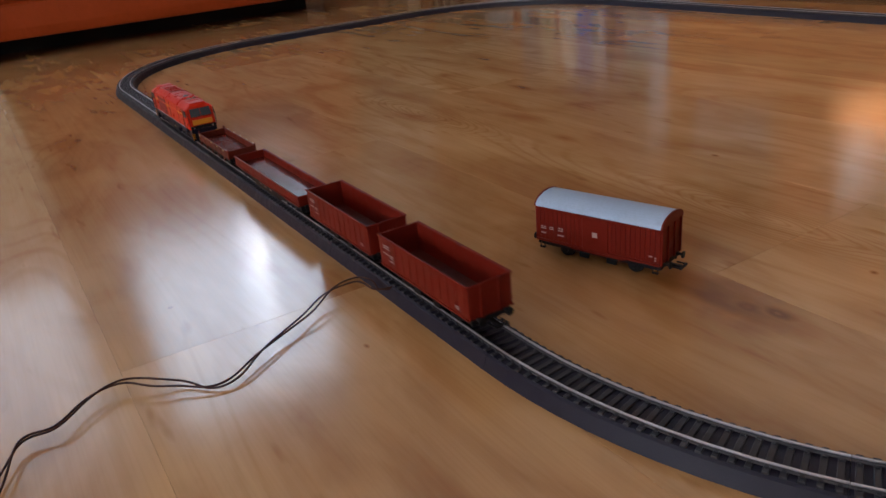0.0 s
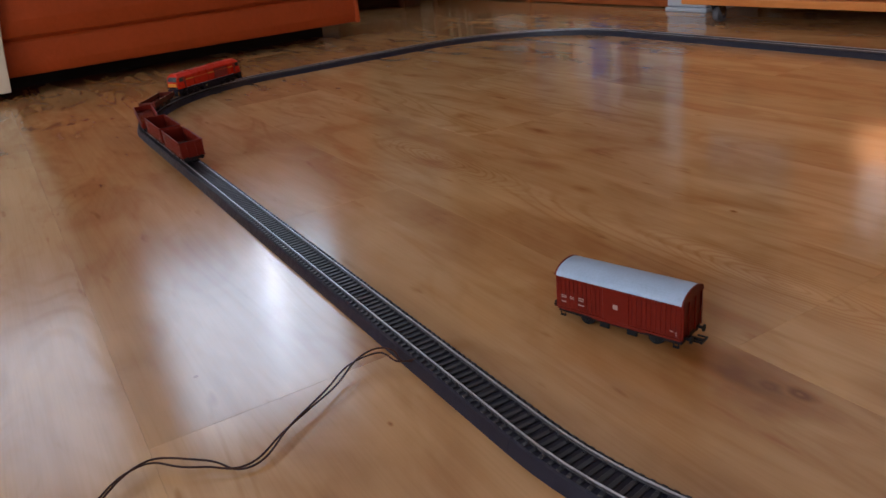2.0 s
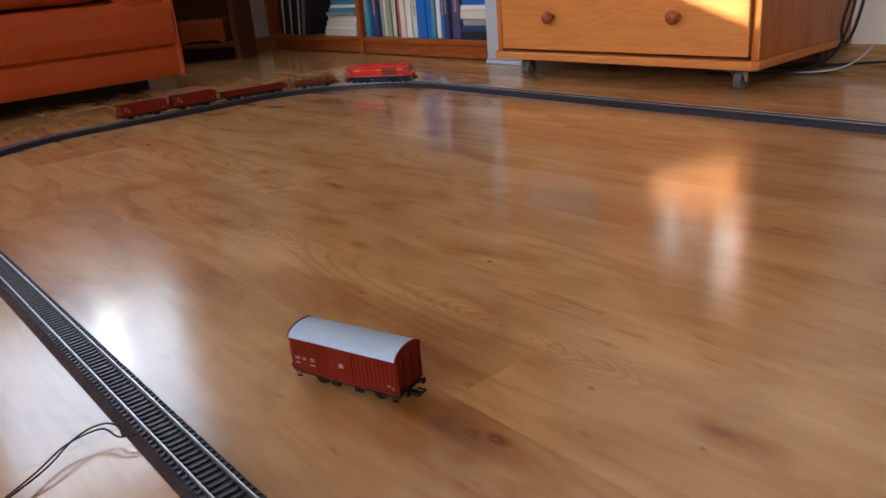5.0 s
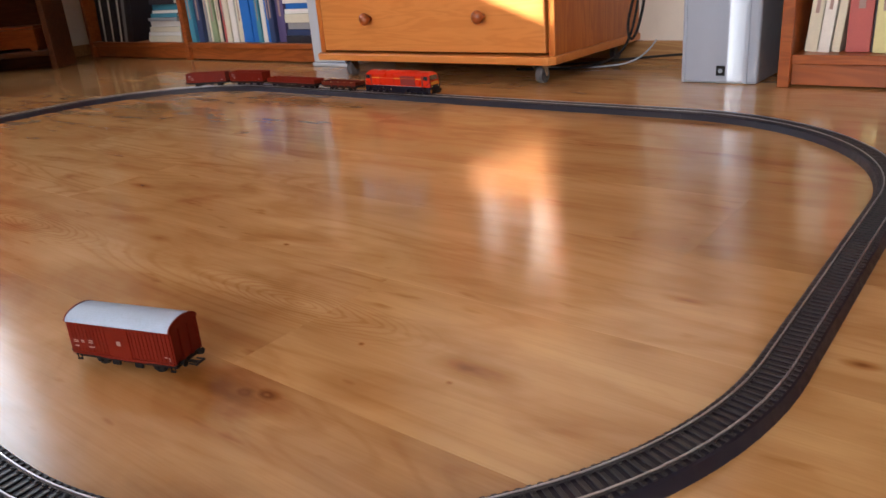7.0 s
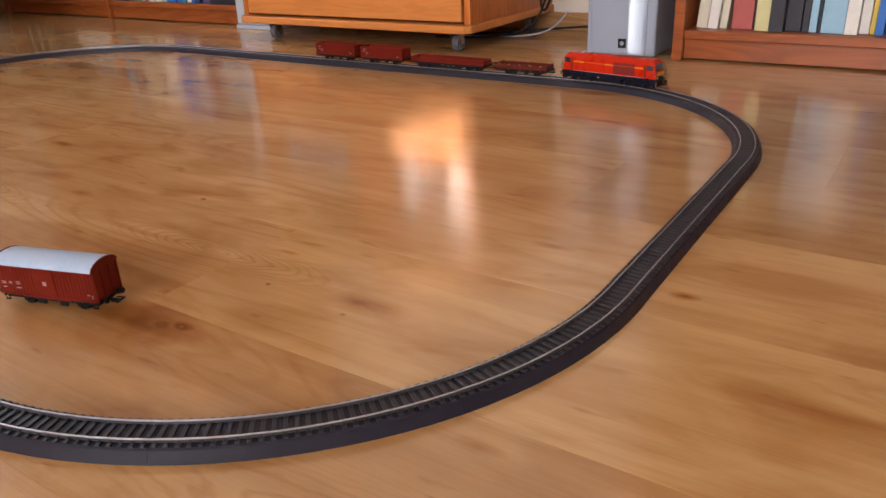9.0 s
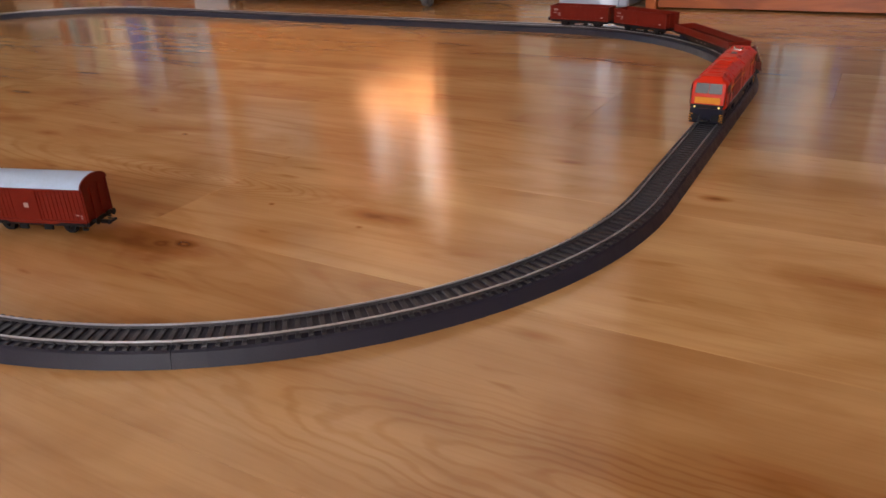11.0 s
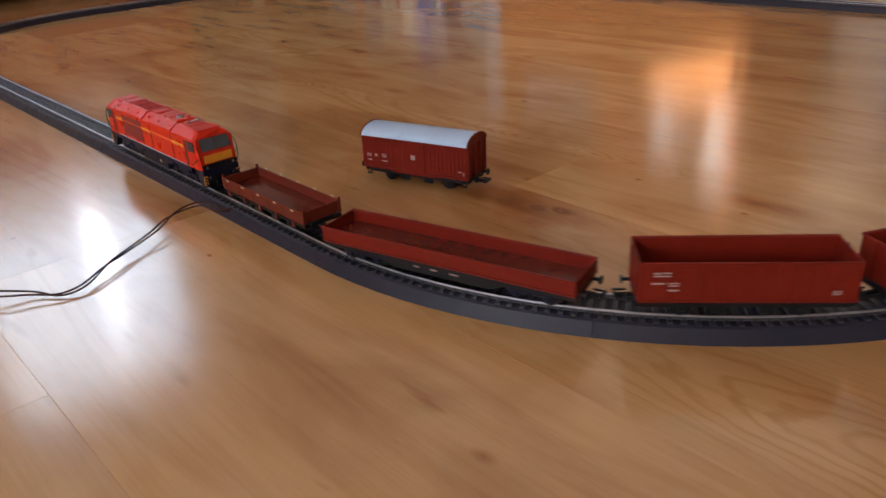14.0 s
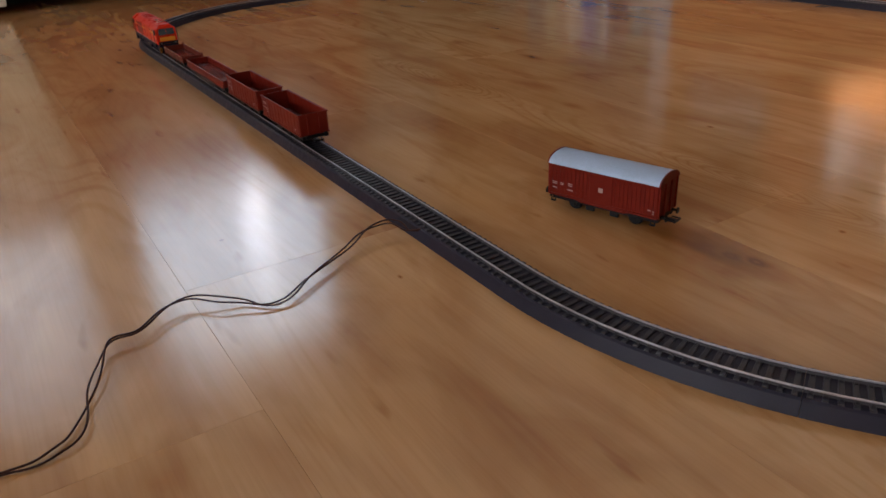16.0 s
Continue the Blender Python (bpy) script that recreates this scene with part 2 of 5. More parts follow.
def pine(name, light, dark, stretch=(0.7, 5, 7)):
    """Oiled pine: long soft rings along the local X axis."""
    m = bpy.data.materials.new(name)
    m.use_nodes = True
    nt = m.node_tree
    N, K = nt.nodes.new, nt.links.new
    b = nt.nodes["Principled BSDF"]
    co, mp, n = N("ShaderNodeTexCoord"), N("ShaderNodeMapping"), N("ShaderNodeTexNoise")
    mp.inputs["Scale"].default_value = stretch
    n.inputs["Scale"].default_value, n.inputs["Detail"].default_value, n.inputs["Distortion"].default_value = 4.0, 3.0, 0.8
    K(co.outputs["Object"], mp.inputs[0])
    K(mp.outputs[0], n.inputs["Vector"])
    w = N("ShaderNodeMath")
    w.operation = "MULTIPLY"
    w.inputs[1].default_value = 38.0
    sn = N("ShaderNodeMath")
    sn.operation = "SINE"
    K(n.outputs[0], w.inputs[0])
    K(w.outputs[0], sn.inputs[0])
    r = N("ShaderNodeValToRGB")
    r.color_ramp.elements[0].color, r.color_ramp.elements[1].color = (*dark, 1), (*light, 1)
    r.color_ramp.elements[0].position = -0.0
    mr = N("ShaderNodeMapRange")
    mr.inputs[1].default_value, mr.inputs[2].default_value = -1.6, 1.0
    K(sn.outputs[0], mr.inputs[0])
    K(mr.outputs[0], r.inputs[0])
    K(r.outputs[0], b.inputs["Base Color"])
    b.inputs["Roughness"].default_value = 0.35
    return m


def lamp_glow():
    m = material("headlight_lens", (0.9, 0.8, 0.3), 0.3)
    b = m.node_tree.nodes["Principled BSDF"]
    b.inputs["Emission Color"].default_value, b.inputs["Emission Strength"].default_value = (1.0, 0.75, 0.2, 1), 0.04
    return m


M = {
    "floor": laminate(),
    "gap": material("board_joint", (0.10, 0.045, 0.015), 0.7),
    "wall": material("wall_paint", (0.74, 0.68, 0.60), 0.9, vary=0.03, scale=8, bump=0.15),
    "ceiling": material("ceiling_paint", (0.84, 0.83, 0.80), 0.95, vary=0.02, scale=6),
    "white": material("white_gloss_paint", (0.80, 0.80, 0.79), 0.4, vary=0.03, scale=10),
    "blind": material("blind_fabric", (0.82, 0.82, 0.80), 0.9, vary=0.03, scale=60),
    "skirt": pine("skirting_wood", (0.42, 0.24, 0.10), (0.28, 0.14, 0.05)),
    "pine": pine("oiled_pine", (0.64, 0.245, 0.060), (0.56, 0.195, 0.042)),
    "pine_dark": pine("shelf_pine", (0.34, 0.088, 0.018), (0.22, 0.052, 0.010)),
    "pine_up": pine("oiled_pine_upright", (0.55, 0.175, 0.030), (0.41, 0.105, 0.015), (7, 9, 0.7)),
    "walnut": pine("dark_stained_wood", (0.13, 0.052, 0.022), (0.085, 0.033, 0.014)),
    "bed": material("roadbed_plastic", (0.0135, 0.0125, 0.0245), 0.42, vary=0.10, scale=160, bump=0.35, spec=0.28),
    "sleeper": material("sleeper_plastic", (0.018, 0.0165, 0.022), 0.42, vary=0.2, scale=200, per_object=0.3, spec=0.6),
    "rail": material("nickel_rail", (0.58, 0.60, 0.66), 0.38, metal=1.0, vary=0.12, scale=120),
    "railside": material("rail_side", (0.12, 0.115, 0.125), 0.45, metal=0.7, vary=0.12, scale=120),
    "red": material("engine_red_paint", (0.54, 0.0185, 0.002), 0.32, vary=0.08, scale=90, spec=0.22),
    "grille": material("engine_grille_red", (0.20, 0.008, 0.004), 0.5, vary=0.2, scale=200),
    "yellow": material("engine_yellow_paint", (0.66, 0.25, 0.012), 0.4, vary=0.1, scale=120),
    "faded": material("faded_stripe_orange", (0.58, 0.085, 0.008), 0.45, vary=0.12, scale=120),
    "navy": material("underframe_navy", (0.007, 0.007, 0.018), 0.42, vary=0.2, scale=150, spec=0.2),
    "black": material("black_plastic", (0.006, 0.006, 0.007), 0.5, vary=0.2, scale=150, spec=0.25),
    "glass": material("tinted_cab_glass", (0.030, 0.034, 0.044), 0.07, vary=0.1, scale=40, spec=0.8),
    "steel": material("tyre_steel", (0.35, 0.34, 0.33), 0.35, metal=1.0, scale=150),
    "oxide": material("wagon_oxide_red", (0.140, 0.0098, 0.0038), 0.45, vary=0.16, scale=130, spec=0.18),
    "oxide2": material("wagon_rust_brown", (0.112, 0.0165, 0.008), 0.42, vary=0.2, scale=130, spec=0.2),
    "inside": material("wagon_inside_brown", (0.072, 0.0105, 0.006), 0.5, vary=0.2, scale=140),
    "loadfloor": material("glossy_wagon_floor", (0.110, 0.014, 0.007), 0.16, vary=0.2, scale=140),
    "roof": material("wagon_roof_grey", (0.37, 0.47, 0.63), 0.42, vary=0.10, scale=90),
    "mark": material("marking_white", (0.36, 0.25, 0.225), 0.6, vary=0.1, scale=200),
    "lamp": lamp_glow(),
    "brass": material("brass_plate", (0.55, 0.48, 0.25), 0.4, metal=0.6, scale=200),
    "wire": material("brown_wire_sheath", (0.045, 0.016, 0.010), 0.6, vary=0.15, scale=200, spec=0.2),
    "sofa": material("orange_leather", (0.37, 0.060, 0.010), 0.45, vary=0.10, scale=14, bump=0.25, spec=0.25),
    "seam": material("sofa_seam", (0.20, 0.03, 0.008), 0.7, scale=40),
    "silver": material("silver_lacquer", (0.34, 0.395, 0.50), 0.45, metal=0.2, vary=0.03, scale=60),
    "caster": material("caster_plastic", (0.11, 0.11, 0.12), 0.3, vary=0.1, scale=90),
    "chrome": material("caster_steel", (0.7, 0.7, 0.72), 0.2, metal=1.0, vary=0.03, scale=90),
    "paper": material("page_block", (0.72, 0.68, 0.58), 0.9, vary=0.06, scale=160, stretch=(1, 8, 1)),
    "orange": material("orange_card", (0.55, 0.12, 0.03), 0.6, vary=0.06, scale=30),
    "pale": material("pale_grey_tone", (0.46, 0.50, 0.56), 0.4, vary=0.04, scale=20),
    "cream": material("cream_fabric", (0.66, 0.60, 0.48), 0.9, vary=0.06, scale=50, bump=0.2),
}
BOOKS = {}


def book_material(colour):
    key = tuple(round(c, 2) for c in colour)
    if key not in BOOKS:
        BOOKS[key] = material("book_cover", key, 0.45, vary=0.08, scale=40)
    return BOOKS[key]


# ---------------------------------------------------------------- mesh helpers
def part(name, bm, mat, parent=None, label="", m=None, smooth=False):
    me = bpy.data.meshes.new(name)
    bm.to_mesh(me)
    bm.free()
    for q in (mat if isinstance(mat, (list, tuple)) else [mat]):
        me.materials.append(q)
    if smooth:
        for f in me.polygons:
            f.use_smooth = True
    ob = new(name, me)
    ob.parent = parent
    if m is not None:
        ob.matrix_basis = m
    return tagged(ob, label)


def same(name, me, parent, m, label=""):
    ob = new(name, me)
    ob.parent = parent
    ob.matrix_basis = m
    return tagged(ob, label)


def thing(name, m, label, category, group="", kind=""):
    ob = new(name)
    ob.empty_display_size = 0.02
    ob.matrix_basis = m
    return tagged(ob, label, category, group, kind)


def box(x0, x1, y0, y1, z0, z1, bevel=0.0, bm=None, seg=2, mat=0):
    own = bmesh.new()
    bmesh.ops.create_cube(own, size=1, matrix=Matrix.LocRotScale(((x0 + x1) / 2, (y0 + y1) / 2, (z0 + z1) / 2), None, (x1 - x0, y1 - y0, z1 - z0)))
    if bevel:
        bmesh.ops.bevel(own, geom=own.edges[:], offset=bevel, segments=seg, affect="EDGES", profile=0.5)
    return merge(bm, own, mat)


def merge(bm, own, mat=0, m=None):
    if m is not None:
        bmesh.ops.transform(own, matrix=m, verts=own.verts)
    for f in own.faces:
        f.material_index = mat
    if bm is None:
        return own
    me = bpy.data.meshes.new("tmp")
    own.to_mesh(me)
    own.free()
    bm.from_mesh(me)
    bpy.data.meshes.remove(me)
    return bm


def rod(p0, p1, r0, r1=None, n=12, bm=None, bevel=0.0, mat=0):
    p0, p1 = Vector(p0), Vector(p1)
    own = bmesh.new()
    bmesh.ops.create_cone(own, cap_ends=True, segments=n, radius1=r0, radius2=r0 if r1 is None else r1, depth=(p1 - p0).length)
    if bevel:
        bmesh.ops.bevel(own, geom=[e for e in own.edges if len(e.link_faces) == 2 and any(len(f.verts) > 4 for f in e.link_faces)], offset=bevel, segments=2, affect="EDGES", profile=0.5)
    q = (p1 - p0).to_track_quat("Z", "Y").to_matrix().to_4x4()
    return merge(bm, own, mat, Matrix.Translation((p0 + p1) / 2) @ q)


def prism(outline, axis, a0, a1, bm=None, mat=0, bevel=0.0):
    """A closed outline in two axes, drawn out along the third from a0 to a1."""
    own = bmesh.new()

    def at(p, a):
        return {"x": (a, p[0], p[1]), "y": (p[0], a, p[1]), "z": (p[0], p[1], a)}[axis]

    lo = [own.verts.new(at(p, a0)) for p in outline]
    hi = [own.verts.new(at(p, a1)) for p in outline]
    n = len(outline)
    own.faces.new(lo)
    own.faces.new(hi)
    for i in range(n):
        own.faces.new((lo[i], lo[(i + 1) % n], hi[(i + 1) % n], hi[i]))
    bmesh.ops.recalc_face_normals(own, faces=own.faces)
    if bevel:
        bmesh.ops.bevel(own, geom=own.edges[:], offset=bevel, segments=2, affect="EDGES", profile=0.5)
    return merge(bm, own, mat)


def tube(name, points, radius, mat, parent, label=""):
    cu = bpy.data.curves.new(name, "CURVE")
    cu.dimensions, cu.bevel_depth, cu.bevel_resolution, cu.resolution_u, cu.use_fill_caps = "3D", radius, 2, 6, True
    sp = cu.splines.new("NURBS")
    sp.points.add(len(points) - 1)
    for p, q in zip(sp.points, points):
        p.co = (*q, 1)
    sp.use_endpoint_u, sp.order_u = True, 4
    cu.materials.append(mat)
    tmp = new(name + "_line", cu)
    me = bpy.data.meshes.new_from_object(tmp.evaluated_get(bpy.context.evaluated_depsgraph_get()))
    bpy.data.objects.remove(tmp)
    bpy.data.curves.remove(cu)
    for f in me.polygons:
        f.use_smooth = True
    ob = new(name, me)
    ob.parent = parent
    return tagged(ob, label)


# ---------------------------------------------------------------- the room
def room_box(name, parent, x0, x1, y0, y1, z0, z1, mat, bevel=0.0):
    """A box given in the room's axes, turned into place."""
    return part(name, box(x0, x1, y0, y1, z0, z1, bevel), mat, parent, "", None if parent else ROOM)


def structure(name, label, category):
    return tagged(thing(name, ROOM, label, category), kind="structure")


def wall_with_openings(name, label, along, at0, at1, a0, a1, openings, top):
    """A wall along one room axis, from a0 to a1, between at0 and at1 in the other, with openings (b0, b1, z0, z1)."""
    bm = bmesh.new()
    cuts = sorted(openings)
    edge = a0

    def slab(p, q, z0, z1):
        if q - p > 1e-4 and z1 - z0 > 1e-4:
            if along == "y":
                box(at0, at1, p, q, z0, z1, bm=bm)
            else:
                box(p, q, at0, at1, z0, z1, bm=bm)

    for b0, b1, z0, z1 in cuts:
        slab(edge, b0, 0, top)
        slab(b0, b1, 0, z0)
        slab(b0, b1, z1, top)
        edge = b1
    slab(edge, a1, 0, top)
    return tagged(part(name, bm, M["wall"], None, label, ROOM), category="wall", kind="structure")


W1, W2, WS = (0.50, 1.50, 0.985, 1.85), (-0.23, 0.33, 0.95, 1.85), (-1.40, 1.80, 0.92, 2.28)
wall_with_openings("wall_west", "pale painted plaster wall with two windows over the sofa", "y", WIN_X - 0.25, WIN_X, BACK_Y, WALL_Y, [W1, W2], CEIL)
wall_with_openings("wall_north", "pale painted plaster wall behind bookcases", "x", WALL_Y, WALL_Y + 0.2, WIN_X - 0.25, EAST_X + 0.2, [], CEIL)
wall_with_openings("wall_south", "unseen pale plaster wall with a wide window added for fill light", "x", BACK_Y - 0.25, BACK_Y, WIN_X - 0.25, EAST_X + 0.2, [WS], CEIL)
wall_with_openings("wall_east", "plain pale painted plaster wall", "y", EAST_X, EAST_X + 0.2, BACK_Y, WALL_Y, [], CEIL)
tagged(room_box("ceiling", None, WIN_X - 0.25, EAST_X + 0.2, BACK_Y - 0.25, WALL_Y + 0.2, CEIL, CEIL + 0.15, M["ceiling"]), "plain white painted ceiling", "ceiling", kind="structure")
for x0, x1, y0, y1 in ((WIN_X, EAST_X, WALL_Y - 0.014, WALL_Y - 0.001), (WIN_X + 0.001, WIN_X + 0.014, BACK_Y, WALL_Y - 0.016)):
    tagged(room_box("baseboard", None, x0, x1, y0, y1, 0.0, 0.045, M["skirt"], 0.002), "low brown wooden skirting board", "baseboard", kind="structure")


def window(name, at, opening, along, mullions, blinds, face):
    b0, b1, z0, z1 = opening
    w = structure(name, "white framed window, unseen, with a blind added to hold back the sun", "window")

    def slab(nm, p, q, s0, s1, d0, d1, mat, bev=0.003):
        lo, hi = sorted((at - face * d0, at - face * d1))
        if along == "y":
            return part(nm, box(lo, hi, p, q, s0, s1, bev), mat, w)
        return part(nm, box(p, q, lo, hi, s0, s1, bev), mat, w)

    f = 0.03
    slab("window_frame", b0, b1, z0, z0 + f, 0.08, 0.13, M["white"])
    slab("window_frame", b0, b1, z1 - f, z1, 0.08, 0.13, M["white"])
    slab("window_frame", b0, b0 + f, z0 + f, z1 - f, 0.08, 0.13, M["white"])
    slab("window_frame", b1 - f, b1, z0 + f, z1 - f, 0.08, 0.13, M["white"])
    for p, q in mullions:
        slab("mullion", p, q, z0 + f, z1 - f, 0.08, 0.13, M["white"])
    slab("window_sill", b0 - 0.03, b1 + 0.03, z0 - 0.03, z0 - 0.002, -0.05, 0.0, M["white"])
    for p, q in blinds:
        slab("added_sun_blind", p, q, z0 + f, z1 - f, 0.060, 0.063, M["blind"], 0.0)


# Unseen blinds, added to cut the sun to one narrow gap by the mullion.
window("window_1", WIN_X, W1, "y", [(1.110, 1.160)], [(0.502, 1.046), (1.13, 1.498)], 1)
window("window_2", WIN_X, W2, "y", [], [(-0.228, 0.328)], 1)
# Unseen window, added only to hold the fill lamp.
window("fill_window_3", BACK_Y, WS, "x", [(-0.36, -0.30), (0.70, 0.76)], [(-1.398, 1.798)], 1)

# ---------------------------------------------------------------- the track: a rounded rectangle of sectional track on grey roadbed
GAUGE, BED, SHOULDER, BED_TOP, RAIL_TOP = 0.0174, 0.0186, 0.0150, 0.0098, 0.0132
RADIUS = 0.364
HEADINGS = [radians(a) for a in (36.1, 126.0, 216.1, 306.2)]
SIDES = (0.0057, 1.5838, 1.8043, -0.4581)


def outward(a):
    return Vector((math.sin(a), -math.cos(a)))


def corner(i):
    n0, n1 = outward(HEADINGS[i]), outward(HEADINGS[(i + 1) % 4])
    c = Matrix(((n0.x, n0.y), (n1.x, n1.y))).inverted() @ Vector((SIDES[i] - RADIUS, SIDES[(i + 1) % 4] - RADIUS))
    return c


PIECES = []  # (straight?, start, length, origin, heading at the start)
run = 0.0
for i in range(4):
    c0, c1, a = corner((i - 1) % 4), corner(i), HEADINGS[i]
    p0, p1 = c0 + RADIUS * outward(a), c1 + RADIUS * outward(a)
    PIECES.append((True, run, (p1 - p0).length, p0, a))
    run += (p1 - p0).length
    turn = (HEADINGS[(i + 1) % 4] - a) % (2 * math.pi)
    PIECES.append((False, run, RADIUS * turn, c1, a))
    run += RADIUS * turn
LOOP = run


def on_track(s):
    """Place and heading at the distance s along the middle of the track (anticlockwise)."""
    s %= LOOP
    for straight, s0, length, p, a in PIECES:
        if s <= s0 + length + 1e-9:
            if straight:
                return p + (s - s0) * Vector((math.cos(a), math.sin(a))), a
            b = a + (s - s0) / RADIUS
            return p + RADIUS * outward(b), b


def sweep(profile, s0, s1, steps, origin, closed=True):
    bm = bmesh.new()
    rings = []
    for k in range(steps + 1):
        p, a = on_track(s0 + (s1 - s0) * k / steps)
        n = outward(a)
        rings.append([bm.verts.new((p.x + n.x * y - origin.x, p.y + n.y * y - origin.y, z)) for y, z in profile])
    n = len(profile)
    for r0, r1 in zip(rings, rings[1:]):
        for i in range(n):
            bm.faces.new((r0[i], r1[i], r1[(i + 1) % n], r0[(i + 1) % n]))
    bm.faces.new(rings[0])
    bm.faces.new(rings[-1][::-1])
    bmesh.ops.recalc_face_normals(bm, faces=bm.faces)
    return bm


SLEEPER = bpy.data.meshes.new("sleeper")
bm = box(-0.0016, 0.0016, -0.0142, 0.0142, BED_TOP - 0.001, BED_TOP + 0.0011, 0.0003, seg=1)
for side in (-1, 1):
    for off in (-0.0019, 0.0019):
        y = side * GAUGE / 2 + off
        box(-0.0009, 0.0009, y - 0.0006, y + 0.0006, BED_TOP + 0.0008, BED_TOP + 0.0019, 0, bm=bm)
bm.to_mesh(SLEEPER)
bm.free()
SLEEPER.materials.append(M["sleeper"])


def track_section(s0, s1, curved):
    mid, a = on_track((s0 + s1) / 2)
    origin = Vector((mid.x, mid.y, 0))
    label = "curved" if curved else "straight"
    t = thing("track_section", Matrix.Translation(origin), label + " model railway track on dark grey plastic roadbed", "model track", "oval of model track")
    steps = 10 if curved else 1
    g = 0.00015
    prof = [(-BED, 0), (-SHOULDER - 0.0006, BED_TOP - 0.0012), (-SHOULDER + 0.0008, BED_TOP), (SHOULDER - 0.0008, BED_TOP), (SHOULDER + 0.0006, BED_TOP - 0.0012), (BED, 0)]
    part("roadbed", sweep(prof, s0 + g, s1 - g, steps, origin), M["bed"], t)
    for side in (-1, 1):
        y = side * (GAUGE / 2 + 0.0005)
        web = [(y - 0.0011, BED_TOP + 0.0009), (y - 0.0011, BED_TOP + 0.0014), (y - 0.0003, BED_TOP + 0.0017), (y - 0.0003, RAIL_TOP - 0.0010),
               (y + 0.0003, RAIL_TOP - 0.0010), (y + 0.0003, BED_TOP + 0.0017), (y + 0.0011, BED_TOP + 0.0014), (y + 0.0011, BED_TOP + 0.0009)]
        rail = part("rail", sweep(web, s0 + g, s1 - g, steps, origin), M["railside"], t)
        part("rail_head", sweep([(y - 0.0006, RAIL_TOP - 0.0009), (y - 0.0006, RAIL_TOP - 0.0002), (y - 0.0004, RAIL_TOP), (y + 0.0004, RAIL_TOP), (y + 0.0006, RAIL_TOP - 0.0002), (y + 0.0006, RAIL_TOP - 0.0009)],
                                s0 + g, s1 - g, steps, origin), M["rail"], rail, "bright worn nickel rail head")
    count = round((s1 - s0) / 0.0070)
    for k in range(count):
        p, h = on_track(s0 + (s1 - s0) * (k + 0.5) / count)
        same("sleeper", SLEEPER, t, Matrix.Translation((p.x - origin.x, p.y - origin.y, 0)) @ pose(0, 0, 0, 0, 0, math.degrees(h)))


for straight, s0, length, p, a in PIECES:
    n = 3 if not straight else round(length / 0.2)
    for k in range(n):
        track_section(s0 + length * k / n, s0 + length * (k + 1) / n, not straight)


# ---------------------------------------------------------------- rolling stock (X forwards, Z = 0 at the rail's top)
def wheelset(parent, x, r=0.0055):
    bm = bmesh.new()
    for side in (-1, 1):
        y = side * GAUGE / 2
        rod((x, y - side * 0.0015, r), (x, y + side * 0.0010, r), r, n=20, bm=bm)
        rod((x, y - side * 0.0022, r), (x, y - side * 0.0015, r), r + 0.0009, n=20, bm=bm)
    rod((x, -0.0095, r), (x, 0.0095, r), 0.0009, n=8, bm=bm)
    return part("wheelset", bm, M["black"], parent, "dark metal wheelset")


def buffers(parent, x, z=0.0115):
    d = 1 if x > 0 else -1
    for y in (-0.0101, 0.0101):
        b = part("buffer", rod((x, y, z), (x + d * 0.0045, y, z), 0.0011, n=10), M["black"], parent)
        part("buffer_head", rod((x + d * 0.0045, y, z), (x + d * 0.0055, y, z), 0.0027, n=16, bevel=0.0003), M["black"], b)


def coupler(parent, x, z=0.0075):
    d = 1 if x > 0 else -1
    bm = box(min(x - d * 0.008, x + d * 0.010), max(x - d * 0.008, x + d * 0.010), -0.0012, 0.0012, z - 0.0008, z + 0.0008)
    box(min(x + d * 0.009, x + d * 0.0105), max(x + d * 0.009, x + d * 0.0105), -0.0052, 0.0052, z - 0.0006, z + 0.0012, 0.0003, bm=bm)
    for y in (-0.0046, 0.0046):
        box(min(x + d * 0.003, x + d * 0.0105), max(x + d * 0.003, x + d * 0.0105), y - 0.0005, y + 0.0005, z, z + 0.0009, bm=bm)
    part("coupler", bm, M["black"], parent, "black hooked loop coupler")


def axle_guards(parent, x, r=0.0055, z1=0.0115):
    for y in (-0.0118, 0.0118):
        bm = prism([(x - 0.0062, z1), (x + 0.0062, z1), (x + 0.0022, r - 0.001), (x - 0.0022, r - 0.001)], "y", y - 0.0006, y + 0.0006)
        box(x - 0.0022, x + 0.0022, y - 0.0013, y + 0.0013, r - 0.0016, r + 0.0016, 0.0004, bm=bm, seg=1)
        prism([(x - 0.0085, z1 - 0.0022), (x, z1 - 0.0046), (x + 0.0085, z1 - 0.0022), (x, z1 - 0.0032)], "y", y + (0.0008 if y > 0 else -0.0016), y + (0.0016 if y > 0 else -0.0008), bm=bm)
        part("axle_guard", bm, M["black"], parent)


def marks(parent, side_y, items, z, x0=0.0):
    """Small white bars of lettering on a side: (x, dz, width, height)."""
    d = 1 if side_y > 0 else -1
    strokes = []
    for x, dz, w, h in items:
        if h > 0.0024:
            strokes += [(x - w * 0.22, dz + h * 0.30, w * 0.42, h * 0.26), (x + w * 0.25, dz + h * 0.26, w * 0.36, h * 0.30), (x, dz - h * 0.20, w * 0.86, h * 0.24)]
        else:
            strokes.append((x, dz, w * 0.9, min(h, 0.0010)))
    for x, dz, w, h in strokes:
        part("lettering", box(x - w / 2, x + w / 2, side_y - 0.0001, side_y + 0.0001, z + dz - h / 2, z + dz + h / 2), M["mark"], parent, "small worn white lettering")


